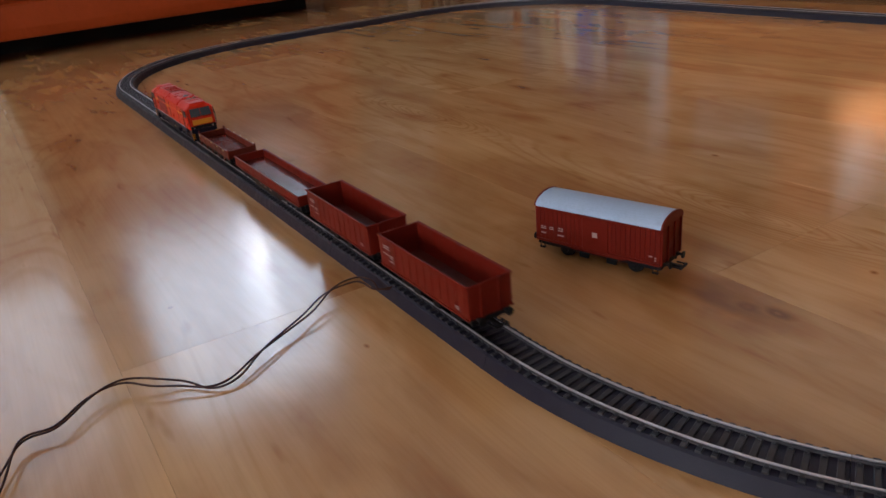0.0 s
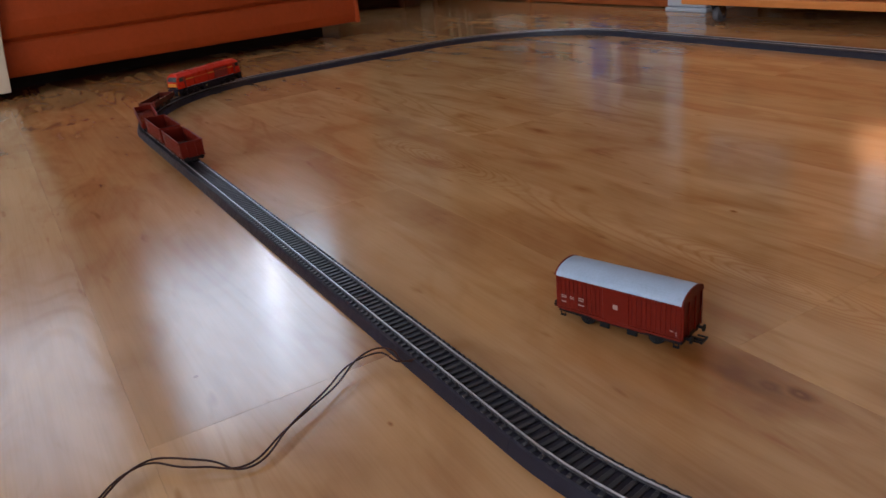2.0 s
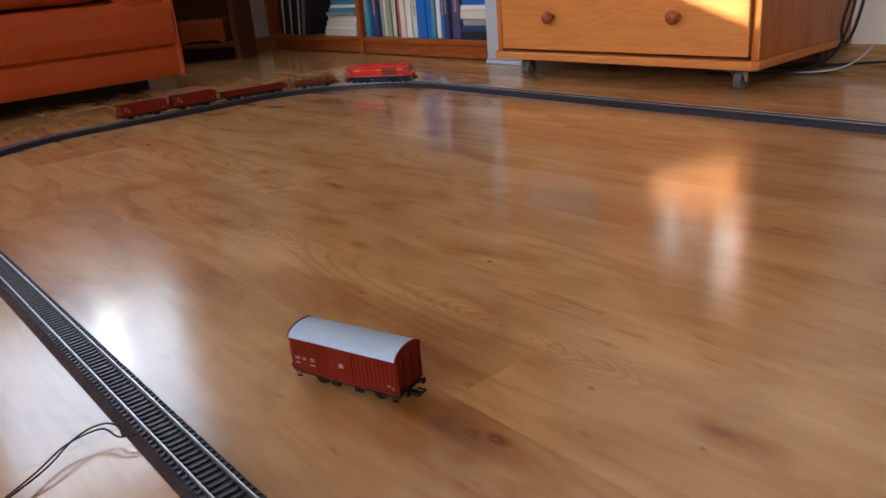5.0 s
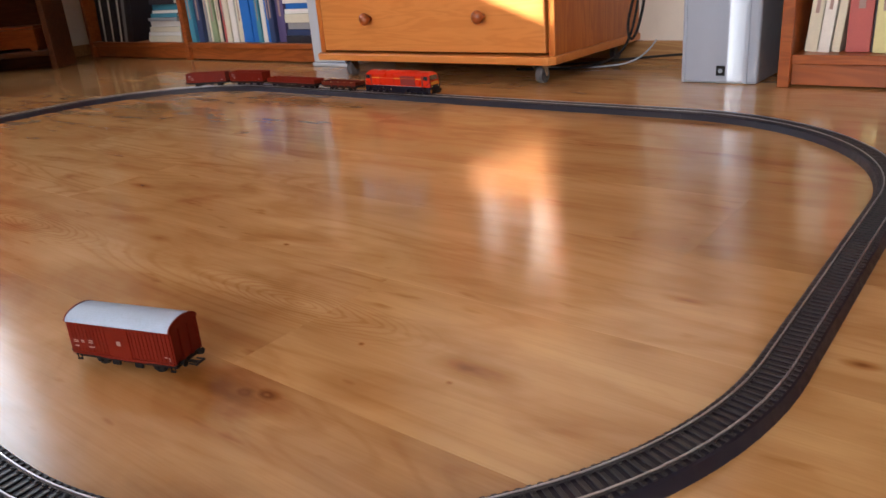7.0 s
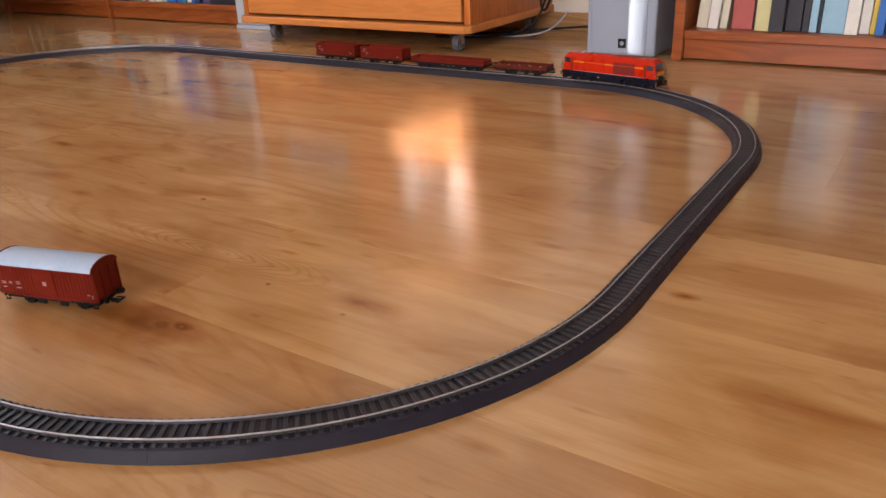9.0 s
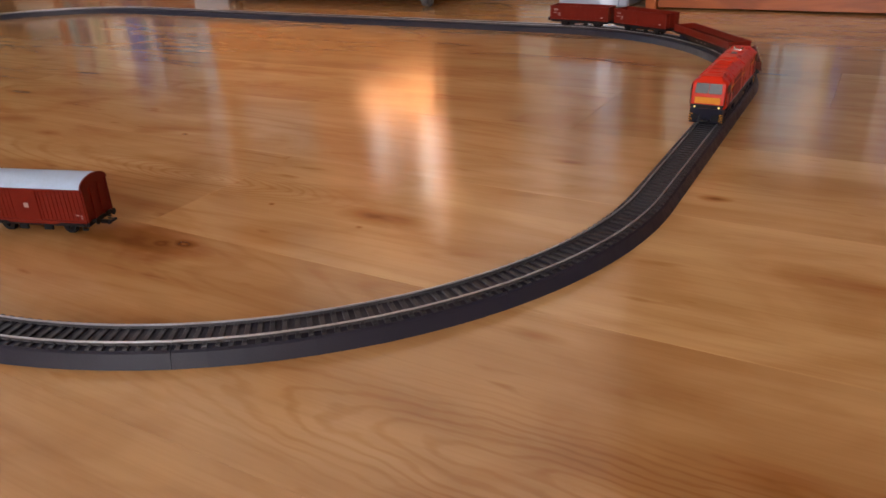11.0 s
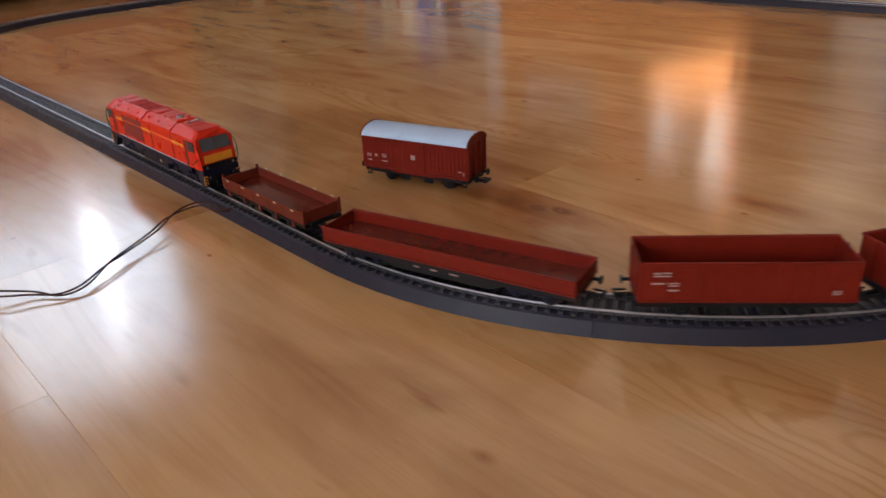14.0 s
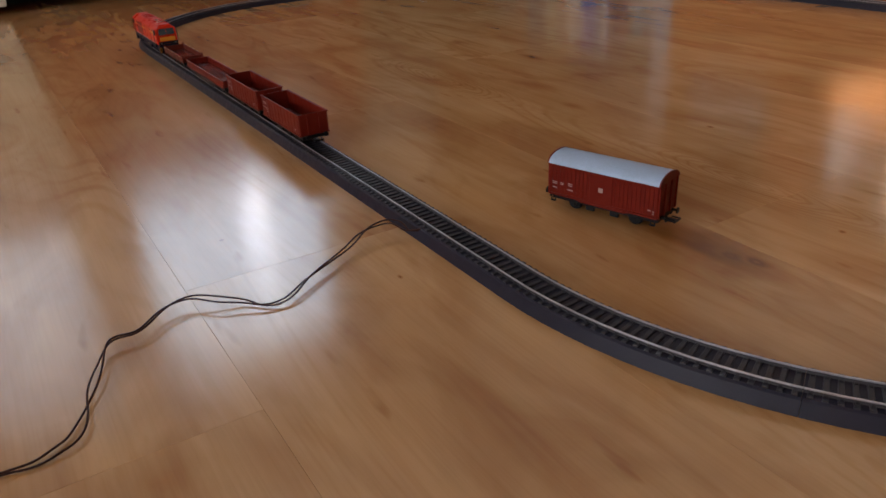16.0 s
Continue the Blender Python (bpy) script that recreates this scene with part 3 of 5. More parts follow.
def chassis(v, length, base, z=0.0115):
    h = length / 2
    bm = box(-h + 0.002, h - 0.002, -0.0128, -0.0112, z - 0.0048, z)
    box(-h + 0.002, h - 0.002, 0.0112, 0.0128, z - 0.0048, z, bm=bm)
    for sx in (-1, 1):
        box(min(sx * h, sx * (h - 0.002)), max(sx * h, sx * (h - 0.002)), -0.0145, 0.0145, z - 0.0036, z, 0.0002, bm=bm, seg=1)
        box(sx * base * 0.55 - 0.0012, sx * base * 0.55 + 0.0012, -0.0112, 0.0112, z - 0.003, z, bm=bm)
    box(-h * 0.25, h * 0.25, -0.0070, 0.0070, z - 0.0065, z - 0.001, 0.0006, bm=bm)
    for sx in (-1, 1):
        for y in (-0.0122, 0.0122):
            box(sx * base * 0.20 - 0.004, sx * base * 0.20 + 0.004, y - 0.001, y + 0.001, z - 0.0085, z - 0.004, 0.0004, bm=bm, seg=1)
    part("underframe", bm, M["black"], v, "black plastic underframe")
    for sx in (-1, 1):
        buffers(v, sx * h)
        coupler(v, sx * h)


def running_gear(v, base):
    for sx in (-1, 1):
        wheelset(v, sx * base / 2)
        axle_guards(v, sx * base / 2)


def bogie_truck(v, x, axles, spacing, length):
    b = part("bogie", box(x - length / 2, x + length / 2, -0.0078, 0.0078, 0.004, 0.0095, 0.0008), M["navy"], v, "dark bogie frame")
    for y in (-0.0118, 0.0118):
        bm = box(x - length / 2, x + length / 2, y - 0.0009, y + 0.0009, 0.0052, 0.0082, 0.0004, seg=1)
        for k in range(axles):
            ax = x + (k - (axles - 1) / 2) * spacing
            box(ax - 0.0026, ax + 0.0026, y - 0.0016, y + 0.0016, 0.0030, 0.0084, 0.0005, bm=bm, seg=1)
            if k < axles - 1:
                rod((ax + spacing / 2, y, 0.003), (ax + spacing / 2, y, 0.0078), 0.0015, n=8, bm=bm)
        part("side_frame", bm, M["navy"], b)
    for k in range(axles):
        wheelset(b, x + (k - (axles - 1) / 2) * spacing, 0.0058)


def tub(v, name, length, half, z0, z1, wall, mat, inner, label, posts=0, rail=True, taper=0.0):
    """An open box body: four sides of real thickness, a floor, posts along the sides."""
    h = length / 2
    floor_bm = box(-h + wall, h - wall, -half + wall, half - wall, z0, z0 + 0.0016)
    part("load_floor", floor_bm, inner, v, "worn brown wagon floor")
    for y0, y1 in ((-half, -half + wall), (half - wall, half)):
        s = part("side_wall", box(-h, h, y0, y1, z0, z1, 0.0003, seg=1), mat, v, label)
        d = -1 if y0 < 0 else 1
        yo = y0 if d < 0 else y1
        for k in range(posts):
            x = -h + 0.004 + (length - 0.008) * k / max(1, posts - 1)
            lo, hi = sorted((yo, yo + d * 0.0004))
            part("side_post", box(x - 0.0010, x + 0.0010, lo, hi, z0 + 0.0004, z1 - 0.0006, 0.0002, seg=1), mat, s)
        if rail:
            lo, hi = sorted((yo - d * 0.0002, yo + d * 0.0009))
            part("top_rail", box(-h, h, lo, hi, z1 - 0.0012, z1 + 0.0003, 0.0002, seg=1), mat, s)
            part("bottom_rail", box(-h, h, lo, hi, z0 - 0.0002, z0 + 0.0010, 0.0002, seg=1), mat, s)
    for x0, x1 in ((-h, -h + wall), (h - wall, h)):
        e = part("end_wall", box(x0, x1, -half + wall, half - wall, z0, z1, 0.0003, seg=1), mat, v, label)
        d = -1 if x0 < 0 else 1
        xo = x0 if d < 0 else x1
        if z1 - z0 > 0.015:
            for y in (-0.0065, 0.0065):
                lo, hi = sorted((xo, xo + d * 0.0009))
                part("end_post", box(lo, hi, y - 0.0011, y + 0.0011, z0, z1, 0.0002, seg=1), mat, e)


def gondola():
    v = thing("gondola_wagon", Matrix(), "oxide red high-sided open model wagon, empty", "model wagon", "wagons of the train")
    tub(v, "gondola", 0.110, 0.0160, 0.0118, 0.0345, 0.0011, M["oxide"], M["inside"], "oxide red ribbed plastic side", posts=12)
    chassis(v, 0.110, 0.062)
    running_gear(v, 0.062)
    for y in (-0.01682, 0.01682):
        d = 1 if y < 0 else -1
        marks(v, y, [(-d * 0.043, 0.0045, 0.010, 0.0034), (-d * 0.045, -0.0005, 0.007, 0.0016), (-d * 0.037, -0.0012, 0.006, 0.0030), (-d * 0.037, -0.0045, 0.006, 0.0016), (d * 0.044, -0.0062, 0.005, 0.0028)], 0.0235)
    return v


def low_wagon():
    v = thing("low_sided_wagon", Matrix(), "rust brown short low-sided model wagon, empty", "model wagon", "wagons of the train")
    tub(v, "low_wagon", 0.108, 0.0160, 0.0118, 0.0205, 0.0011, M["oxide2"], M["loadfloor"], "rust brown planked drop side", posts=6, rail=False)
    for y in (-0.0170, 0.0170):
        for k in range(5):
            x = -0.044 + 0.022 * k
            part("side_latch", box(x - 0.0016, x + 0.0016, y - 0.0004, y + 0.0004, 0.0196, 0.0208, 0.0002, seg=1), M["brass"], v, "worn bright latch")
            part("hinge", box(x - 0.0014, x + 0.0014, y - 0.0005, y + 0.0005, 0.0085, 0.0125, 0.0002, seg=1), M["oxide2"], v)
    for sx in (-1, 1):
        for y in (-0.0148, 0.0148):
            part("corner_stake", box(sx * 0.0545 - 0.0008, sx * 0.0545 + 0.0008, y - 0.0009, y + 0.0009, 0.0115, 0.0228, 0.0002, seg=1), M["oxide2"], v)
    chassis(v, 0.108, 0.060)
    running_gear(v, 0.060)
    return v


def long_wagon():
    v = thing("long_low_wagon", Matrix(), "oxide red long bogie wagon with low sides, empty", "model wagon", "wagons of the train")
    tub(v, "long_wagon", 0.172, 0.0160, 0.0122, 0.0215, 0.0011, M["oxide"], M["loadfloor"], "oxide red low plastic side", posts=0)
    bm = bmesh.new()
    for y in (-0.0095, 0.0095):
        prism([(-0.075, 0.0122), (0.075, 0.0122), (0.068, 0.0092), (0.030, 0.0070), (-0.030, 0.0070), (-0.068, 0.0092)], "y", y - 0.0008, y + 0.0008, bm=bm)
    box(-0.084, 0.084, -0.0030, 0.0030, 0.0082, 0.0122, bm=bm)
    for y in (-0.0140, 0.0140):
        prism([(-0.084, 0.0122), (0.084, 0.0122), (0.084, 0.0088), (0.042, 0.0078), (0.034, 0.0040), (-0.034, 0.0040), (-0.042, 0.0078), (-0.084, 0.0088)], "y", y - 0.0007, y + 0.0007, bm=bm)
    box(-0.0855, -0.0840, -0.0145, 0.0145, 0.0085, 0.0122, bm=bm)
    box(0.0840, 0.0855, -0.0145, 0.0145, 0.0085, 0.0122, bm=bm)
    part("underframe", bm, M["black"], v, "black plastic underframe with fishbelly beams")
    for sx in (-1, 1):
        buffers(v, sx * 0.0855)
        coupler(v, sx * 0.0855)
        bogie_truck(v, sx * 0.058, 2, 0.021, 0.030)
    for y in (-0.0149, 0.0149):
        marks(v, y, [(-0.010, 0, 0.006, 0.0009), (0.004, 0, 0.005, 0.0009), (0.016, 0, 0.004, 0.0009)], 0.0080)
    return v


def locomotive():
    v = thing("diesel_locomotive", Matrix(), "bright red model diesel locomotive with yellow stripe", "model locomotive")
    L, Z0, Z1 = 0.095, 0.0175, 0.0462
    sec = [(-0.0166, Z0), (-0.0166, 0.0396), (-0.0160, 0.0412), (-0.0102, 0.0453), (-0.0088, Z1), (0.0088, Z1), (0.0102, 0.0453), (0.0160, 0.0412), (0.0166, 0.0396), (0.0166, Z0)]

    def end_x(z, s):
        return s * (L - max(0, z - 0.0300) * 0.40 - max(0, z - 0.0415) * 0.5)

    def shell(x0, x1, s0=None, s1=None, lift=0.0, wide=1.0):
        bm = bmesh.new()
        stations = []
        if s0:
            stations += [(lambda z, s=s0: end_x(z, s), 0.90), (lambda z, s=s0: end_x(z, s) - s * 0.004, 1.0)]
        else:
            stations += [(lambda z: x0, 1.0)]
        if s1:
            stations += [(lambda z, s=s1: end_x(z, s) - s * 0.004, 1.0), (lambda z, s=s1: end_x(z, s), 0.90)]
        else:
            stations += [(lambda z: x1, 1.0)]
        rings = [[bm.verts.new((fx(z), y * q * wide, z + (lift if z > 0.03 else 0))) for y, z in sec] for fx, q in stations]
        n = len(sec)
        for a, b in zip(rings, rings[1:]):
            for i in range(n):
                bm.faces.new((a[i], b[i], b[(i + 1) % n], a[(i + 1) % n]))
        bm.faces.new(rings[0])
        bm.faces.new(rings[-1])
        bmesh.ops.recalc_face_normals(bm, faces=bm.faces)
        return bm

    part("engine_hood", shell(-0.0705, 0.0705, wide=0.985), M["red"], v, "bright red panelled engine body")
    for x0, x1 in ((0.0096, 0.0530), (-0.0475, -0.0078)):
        part("hood_panel", shell(x0, x1, wide=0.992, lift=0.0008), M["red"], v, "raised red hood casing")
    for s in (-1, 1):
        cab = part("cab", shell(0.0708 * s if s > 0 else None, 0.0708 * s if s < 0 else None, -1 if s < 0 else None, 1 if s > 0 else None), M["red"], v, "bright red slant-fronted driver's cab")
        # windscreen on the sloping front
        for y0, y1 in ((-0.0124, -0.0003), (0.0003, 0.0124)):
            bm = bmesh.new()
            zs = (0.0318, 0.0408)
            q = [(end_x(zs[0], s), y0, zs[0]), (end_x(zs[0], s), y1, zs[0]), (end_x(zs[1], s), y1 * 0.95, zs[1]), (end_x(zs[1], s), y0 * 0.95, zs[1])]
            a = [bm.verts.new((x + s * 0.0003, y, z)) for x, y, z in q]
            b = [bm.verts.new((x - s * 0.0012, y, z)) for x, y, z in q]
            bm.faces.new(a)
            bm.faces.new(b)
            for i in range(4):
                bm.faces.new((a[i], a[(i + 1) % 4], b[(i + 1) % 4], b[i]))
            bmesh.ops.recalc_face_normals(bm, faces=bm.faces)
            part("windscreen", bm, M["glass"], cab, "dark tinted windscreen pane")
        lo, hi = sorted((s * L - s * 0.001, s * L + s * 0.0004))
        part("nose_panel", box(lo, hi, -0.0118, 0.0118, 0.0222, 0.0282, 0.0003, seg=1), M["yellow"], cab, "yellow warning panel")
        part("brow_stripe", box(lo, hi, -0.0150, 0.0150, 0.0176, 0.0212, 0.0001, seg=1), M["black"], cab)
        for y in (-0.0112, 0.0112):
            part("headlight", rod((s * (L + 0.0002), y, 0.0190), (s * (L + 0.0012), y, 0.0190), 0.0010, n=12, bevel=0.0002), M["lamp"] if s > 0 else M["steel"], cab, "small round headlight")
            yo = y * 1.25
            part("hatched_step", box(min(s * 0.0952, s * 0.0962), max(s * 0.0952, s * 0.0962), yo - 0.0016, yo + 0.0016, 0.0050, 0.0125, 0.0002, seg=1), M["yellow"], cab, "yellow and black hatched corner plate")
            for q in range(3):
                bar = part("hatch_bar", box(-0.0003, 0.0003, -0.0017, 0.0017, -0.0006, 0.0006), M["black"], cab, m=pose(s * 0.0962, yo, 0.0062 + 0.0024 * q, 35 if y > 0 else -35, 0, 0))
        for sy in (-1, 1):
            y = sy * 0.0166
            x = s * 0.0835
            part("side_window_frame", box(x - 0.0056, x + 0.0056, min(y, y + sy * 0.0003), max(y, y + sy * 0.0003), 0.0312, 0.0393, 0.0001, seg=1), M["black"], cab)
            part("side_window", box(x - 0.0048, x + 0.0048, min(y, y + sy * 0.0005), max(y, y + sy * 0.0005), 0.0319, 0.0386, 0.0001, seg=1), M["glass"], cab, "dark cab side window")
            xd = s * 0.0742
            # Raised strip; its dark red paints in the shade of the door recess.
            part("door_recess_strip", box(xd - 0.0024, xd + 0.0024, min(y, y + sy * 0.0002), max(y, y + sy * 0.0002), 0.0186, 0.0398, 0.0001, seg=1), M["grille"], cab, "cab door strip, dark red standing for the shade of its recess")
            part("window_divider", box(x - 0.0003, x + 0.0003, min(y, y + sy * 0.0006), max(y, y + sy * 0.0006), 0.0319, 0.0386), M["black"], cab)
            hoop = [(s * 0.0962, sy * 0.0150, 0.0190), (s * 0.0972, sy * 0.0158, 0.0230), (s * 0.0968, sy * 0.0160, 0.0310), (s * 0.0945, sy * 0.0162, 0.0360), (s * 0.0915, sy * 0.0160, 0.0372)]
            tube("handrail", hoop, 0.00035, M["black"], cab, "black wire handrail at the nose")
            bm = prism([(s * 0.0945, 0.0275), (s * 0.0945, 0.0265), (s * 0.0800, 0.0185), (s * 0.0800, 0.0195)], "y", min(y, y + sy * 0.0002), max(y, y + sy * 0.0002))
            part("corner_stripe", bm, M["black"], cab)
            part("grab_rail", rod((s * 0.0755, y + sy * 0.0008, 0.0190), (s * 0.0755, y + sy * 0.0008, 0.0305), 0.00025, n=6), M["black"], cab)
        # skirt, plough and buffer beam
        bm = prism([(s * 0.0955, 0.0174), (s * 0.0955, 0.0048), (s * 0.0935, 0.0028), (s * 0.0890, 0.0028), (s * 0.0800, 0.0174)], "y", -0.0152, 0.0152)
        skirt = part("pilot_skirt", bm, M["navy"], v, "dark navy pilot skirt")
        for y in (-0.0101, 0.0101):
            b = part("buffer", rod((s * 0.0955, y, 0.0105), (s * 0.1000, y, 0.0105), 0.0013, n=10), M["black"], skirt)
            part("buffer_head", rod((s * 0.1000, y, 0.0105), (s * 0.1010, y, 0.0105), 0.0030, n=16, bevel=0.0003), M["black"], skirt)
        for y in (-0.0055, 0.0055):
            part("brake_hose", rod((s * 0.0958, y, 0.0112), (s * 0.0985, y * 1.2, 0.0050), 0.0005, n=6), M["black"], skirt)
        coupler(v, s * 0.096)
        bogie_truck(v, s * 0.056, 3, 0.0185, 0.050)
    # frame, tanks
    for sy in (-1, 1):
        for x in (-0.060, -0.030, 0.0, 0.030, 0.060):
            part("frame_box", box(x - 0.009, x + 0.009, sy * 0.0148 - 0.0012, sy * 0.0148 + 0.0012, 0.0105, 0.0136, 0.0003, seg=1), M["navy"], v)
    part("frame_sill", box(-0.0775, 0.0775, -0.0168, 0.0168, 0.0135, 0.0174, 0.0003, seg=1), M["navy"], v, "dark navy frame edge")
    part("grey_line", box(-0.0700, 0.0700, -0.0169, 0.0169, 0.01745, 0.0181, 0.0001, seg=1), M["silver"], v)
    part("fuel_tank", box(-0.0270, 0.0270, -0.0150, 0.0150, 0.0030, 0.0136, 0.0016), M["navy"], v, "dark navy fuel tank")
    for sy in (-1, 1):
        y = sy * 0.01636
        outer = lambda d, yy=y, ss=sy: (min(yy, yy + ss * d), max(yy, yy + ss * d))
        lo, hi = outer(0.0004)
        part("worn_stripe", box(-0.0478, -0.0067, lo, hi, 0.0327, 0.0343, 0.0001, seg=1), M["faded"], v, "worn orange stripe")
        for x0, x1 in ((0.0542, 0.0704), (-0.0063, 0.0123), (-0.0704, -0.0482)):
            part("yellow_stripe", box(x0, x1, lo, hi, 0.0322, 0.0346, 0.0001, seg=1), M["yellow"], v, "yellow painted stripe")
        lo, hi = outer(0.0007)
        g = part("radiator_grille", box(0.0126, 0.0530, min(y, y + sy * 0.0002), max(y, y + sy * 0.0002), 0.0200, 0.0388, 0.0001, seg=1), M["grille"], v, "dark red louvred radiator grille")
        for k in range(13):
            z = 0.0206 + 0.00142 * k
            part("louvre", prism([(lo if sy < 0 else hi, z), (y, z + 0.0009), (y, z)], "x", 0.0128, 0.0528), M["grille"] if k != 9 else M["faded"], g)
        for x in (0.0540, 0.0125, -0.0065, -0.0480):
            part("panel_seam", box(x - 0.00025, x + 0.00025, min(y, y + sy * 0.0003), max(y, y + sy * 0.0003), 0.0182, 0.0395), M["black"], v)
        part("builder_plate", box(-0.0190, -0.0150, sy * 0.0166, sy * 0.0166 + sy * 0.0003, 0.0090, 0.0110) if sy > 0 else box(-0.0190, -0.0150, -0.0169, -0.0166, 0.0090, 0.0110), M["brass"], v, "small pale plate")
    # roof details
    for x0, x1 in ((0.0345, 0.0515), (0.0125, 0.0320)):
        fan = part("roof_grille", box(x0, x1, -0.0072, 0.0072, 0.0462, 0.0474, 0.0003, seg=1), M["grille"], v, "dark red roof grille")
        for k in range(7):
            xx = x0 + (x1 - x0) * (k + 0.5) / 7
            part("grille_bar", box(xx - 0.0004, xx + 0.0004, -0.0070, 0.0070, 0.0473, 0.0478), M["red"], fan)
    for x0, x1, z in ((-0.0040, 0.0075, 0.0471), (-0.0300, -0.0100, 0.0477), (-0.0465, -0.0400, 0.0476), (0.0560, 0.0670, 0.0470), (-0.0680, -0.0520, 0.0468)):
        part("roof_hatch", box(x0, x1, -0.0068, 0.0068, 0.0458, z, 0.0004, seg=1), M["red"], v)
    for sy in (-1, 1):
        for k in range(6):
            x = -0.0420 + 0.0215 * k
            part("lifting_lug", box(x - 0.0012, x + 0.0012, sy * 0.0126 - 0.0006, sy * 0.0126 + 0.0006, 0.0436, 0.0452, 0.0002, seg=1), M["red"], v)
    ex = part("exhaust_stack", rod((-0.0350, 0.0, 0.0466), (-0.0350, 0.0, 0.0484), 0.0030, n=20, bevel=0.0003), M["steel"], v, "round steel exhaust")
    part("exhaust_bore", rod((-0.0350, 0.0, 0.0480), (-0.0350, 0.0, 0.0485), 0.0019, n=16), M["black"], ex)
    for y in (-0.0030, 0.0030):
        part("air_horn", rod((-0.0560, y, 0.0480), (-0.0620, y * 1.4, 0.0484), 0.0006, 0.0014, n=10), M["chrome"], v, "chrome air horn")
    part("horn_mount", box(-0.0590, -0.0560, -0.0045, 0.0045, 0.0456, 0.0480, 0.0003, seg=1), M["chrome"], v)
    for s in (-1, 1):
        for y in (-0.0065, 0.0065):
            part("roof_fan", box(s * 0.0795 - 0.0030, s * 0.0795 + 0.0030, y - 0.0026, y + 0.0026, 0.0446, 0.0469, 0.0006, seg=1), M["red"], v)
        part("cab_roof_lip", box(min(s * 0.0725, s * 0.0865), max(s * 0.0725, s * 0.0865), -0.0098, 0.0098, 0.0455, 0.0468, 0.0005, seg=1), M["red"], v)
    return v


def covered_wagon(m):
    v = thing("covered_wagon", m, "oxide red covered model wagon with pale grey roof", "model wagon")
    h, w, z0, z1, top = 0.0500, 0.0155, 0.0118, 0.0396, 0.0454
    part("body", box(-h, h, -w, w, z0, z1, 0.0003, seg=1), M["oxide"], v, "oxide red plastic body")
    rim = [((w + 0.0012) * math.cos(radians(a)), z1 - 0.0006 + (top + 0.0022 - z1) * math.sin(radians(a))) for a in range(0, 181, 10)]
    for x0, x1 in ((-h - 0.0012, -h - 0.0001), (h + 0.0001, h + 0.0012)):
        part("gable", prism(rim, "x", x0, x1), M["oxide"], v, "oxide red arched wagon end")
    shell = [((w + 0.0011) * math.cos(radians(a)), z1 - 0.0006 + (top + 0.0016 - z1) * math.sin(radians(a))) for a in range(0, 181, 10)]
    shell += [((w - 0.0001) * math.cos(radians(a)), z1 - 0.0006 + (top + 0.0002 - z1) * math.sin(radians(a))) for a in range(180, -1, -10)]
    own = prism(shell, "x", -h, h)
    # The blue in the roof colour paints in the window's reflection.
    part("roof", own, M["roof"], v, "pale grey arched roof, window reflection put in as blue tint", smooth=False)
    for sy in (-1, 1):
        y = sy * w
        lo, hi = min(y, y + sy * 0.0005), max(y, y + sy * 0.0005)
        for k in range(27):
            x = -h + 0.0019 + k * 0.0037
            part("plank", box(x - 0.00165, x + 0.00165, lo, hi, z0 + 0.0014, z1 - 0.0010, 0.0001, seg=1), M["oxide"], v)
        lo, hi = min(y, y + sy * 0.0012), max(y, y + sy * 0.0012)
        part("sliding_door", box(-0.0105, 0.0105, lo, hi, z0 + 0.001, z1 - 0.002, 0.0003, seg=1), M["oxide"], v, "oxide red sliding door")
        part("door_rail", box(-0.012, 0.034, lo, hi, z1 - 0.0020, z1 - 0.0010, 0.0001, seg=1), M["oxide"], v)
        part("bottom_sill", box(-h, h, lo, hi, z0 - 0.0004, z0 + 0.0012, 0.0002, seg=1), M["oxide"], v)
        belly = [(-0.030, z0), (-0.020, z0 - 0.0028), (0.020, z0 - 0.0028), (0.030, z0)]
        part("sole_bar", prism(belly, "y", sy * 0.0138 - 0.0006, sy * 0.0138 + 0.0006), M["oxide"], v, "oxide red sagging sole bar")
        for xs in (-0.046, 0.046):
            part("foot_step", box(xs - 0.0022, xs + 0.0022, sy * 0.0146 - 0.0008, sy * 0.0146 + 0.0008, 0.0050, 0.0060), M["black"], v)
            for xo in (-0.0018, 0.0018):
                part("step_hanger", box(xs + xo - 0.0003, xs + xo + 0.0003, sy * 0.0146 - 0.0003, sy * 0.0146 + 0.0003, 0.0060, z0), M["black"], v)
        yy = sy * (w + 0.00062)
        marks(v, yy, [(-0.0440, 0.0, 0.0055, 0.0030), (-0.0440, -0.0042, 0.0045, 0.0012), (-0.0370, 0.0002, 0.0040, 0.0028), (-0.0290, 0.0005, 0.0050, 0.0036), (-0.0290, -0.0040, 0.0060, 0.0012), (0.0430, -0.0045, 0.0030, 0.0014), (0.0465, -0.0062, 0.0016, 0.0040)], 0.0225)
        part("number_panel", box(-0.0020, 0.0020, sy * (w + 0.00125) - 0.0001, sy * (w + 0.00125) + 0.0001, 0.0232, 0.0270), M["mark"], v, "small square white panel")
    for sx in (-1, 1):
        for y in (-0.0145, -0.0050, 0.0050, 0.0145):
            x = sx * h
            part("end_post", box(min(x, x + sx * 0.0012), max(x, x + sx * 0.0012), y - 0.0009, y + 0.0009, z0, z1 + (0.006 if abs(y) < 0.01 else 0.0), 0.0002, seg=1), M["oxide"], v)
    chassis(v, 0.100, 0.056, z=0.0117)
    running_gear(v, 0.056)
    return v


# ---------------------------------------------------------------- things on the floor
covered_wagon(Matrix.Translation((0.2335, 0.6880, 0.0009)) @ pose(0, 0, 0, 0, 0, -36.6))

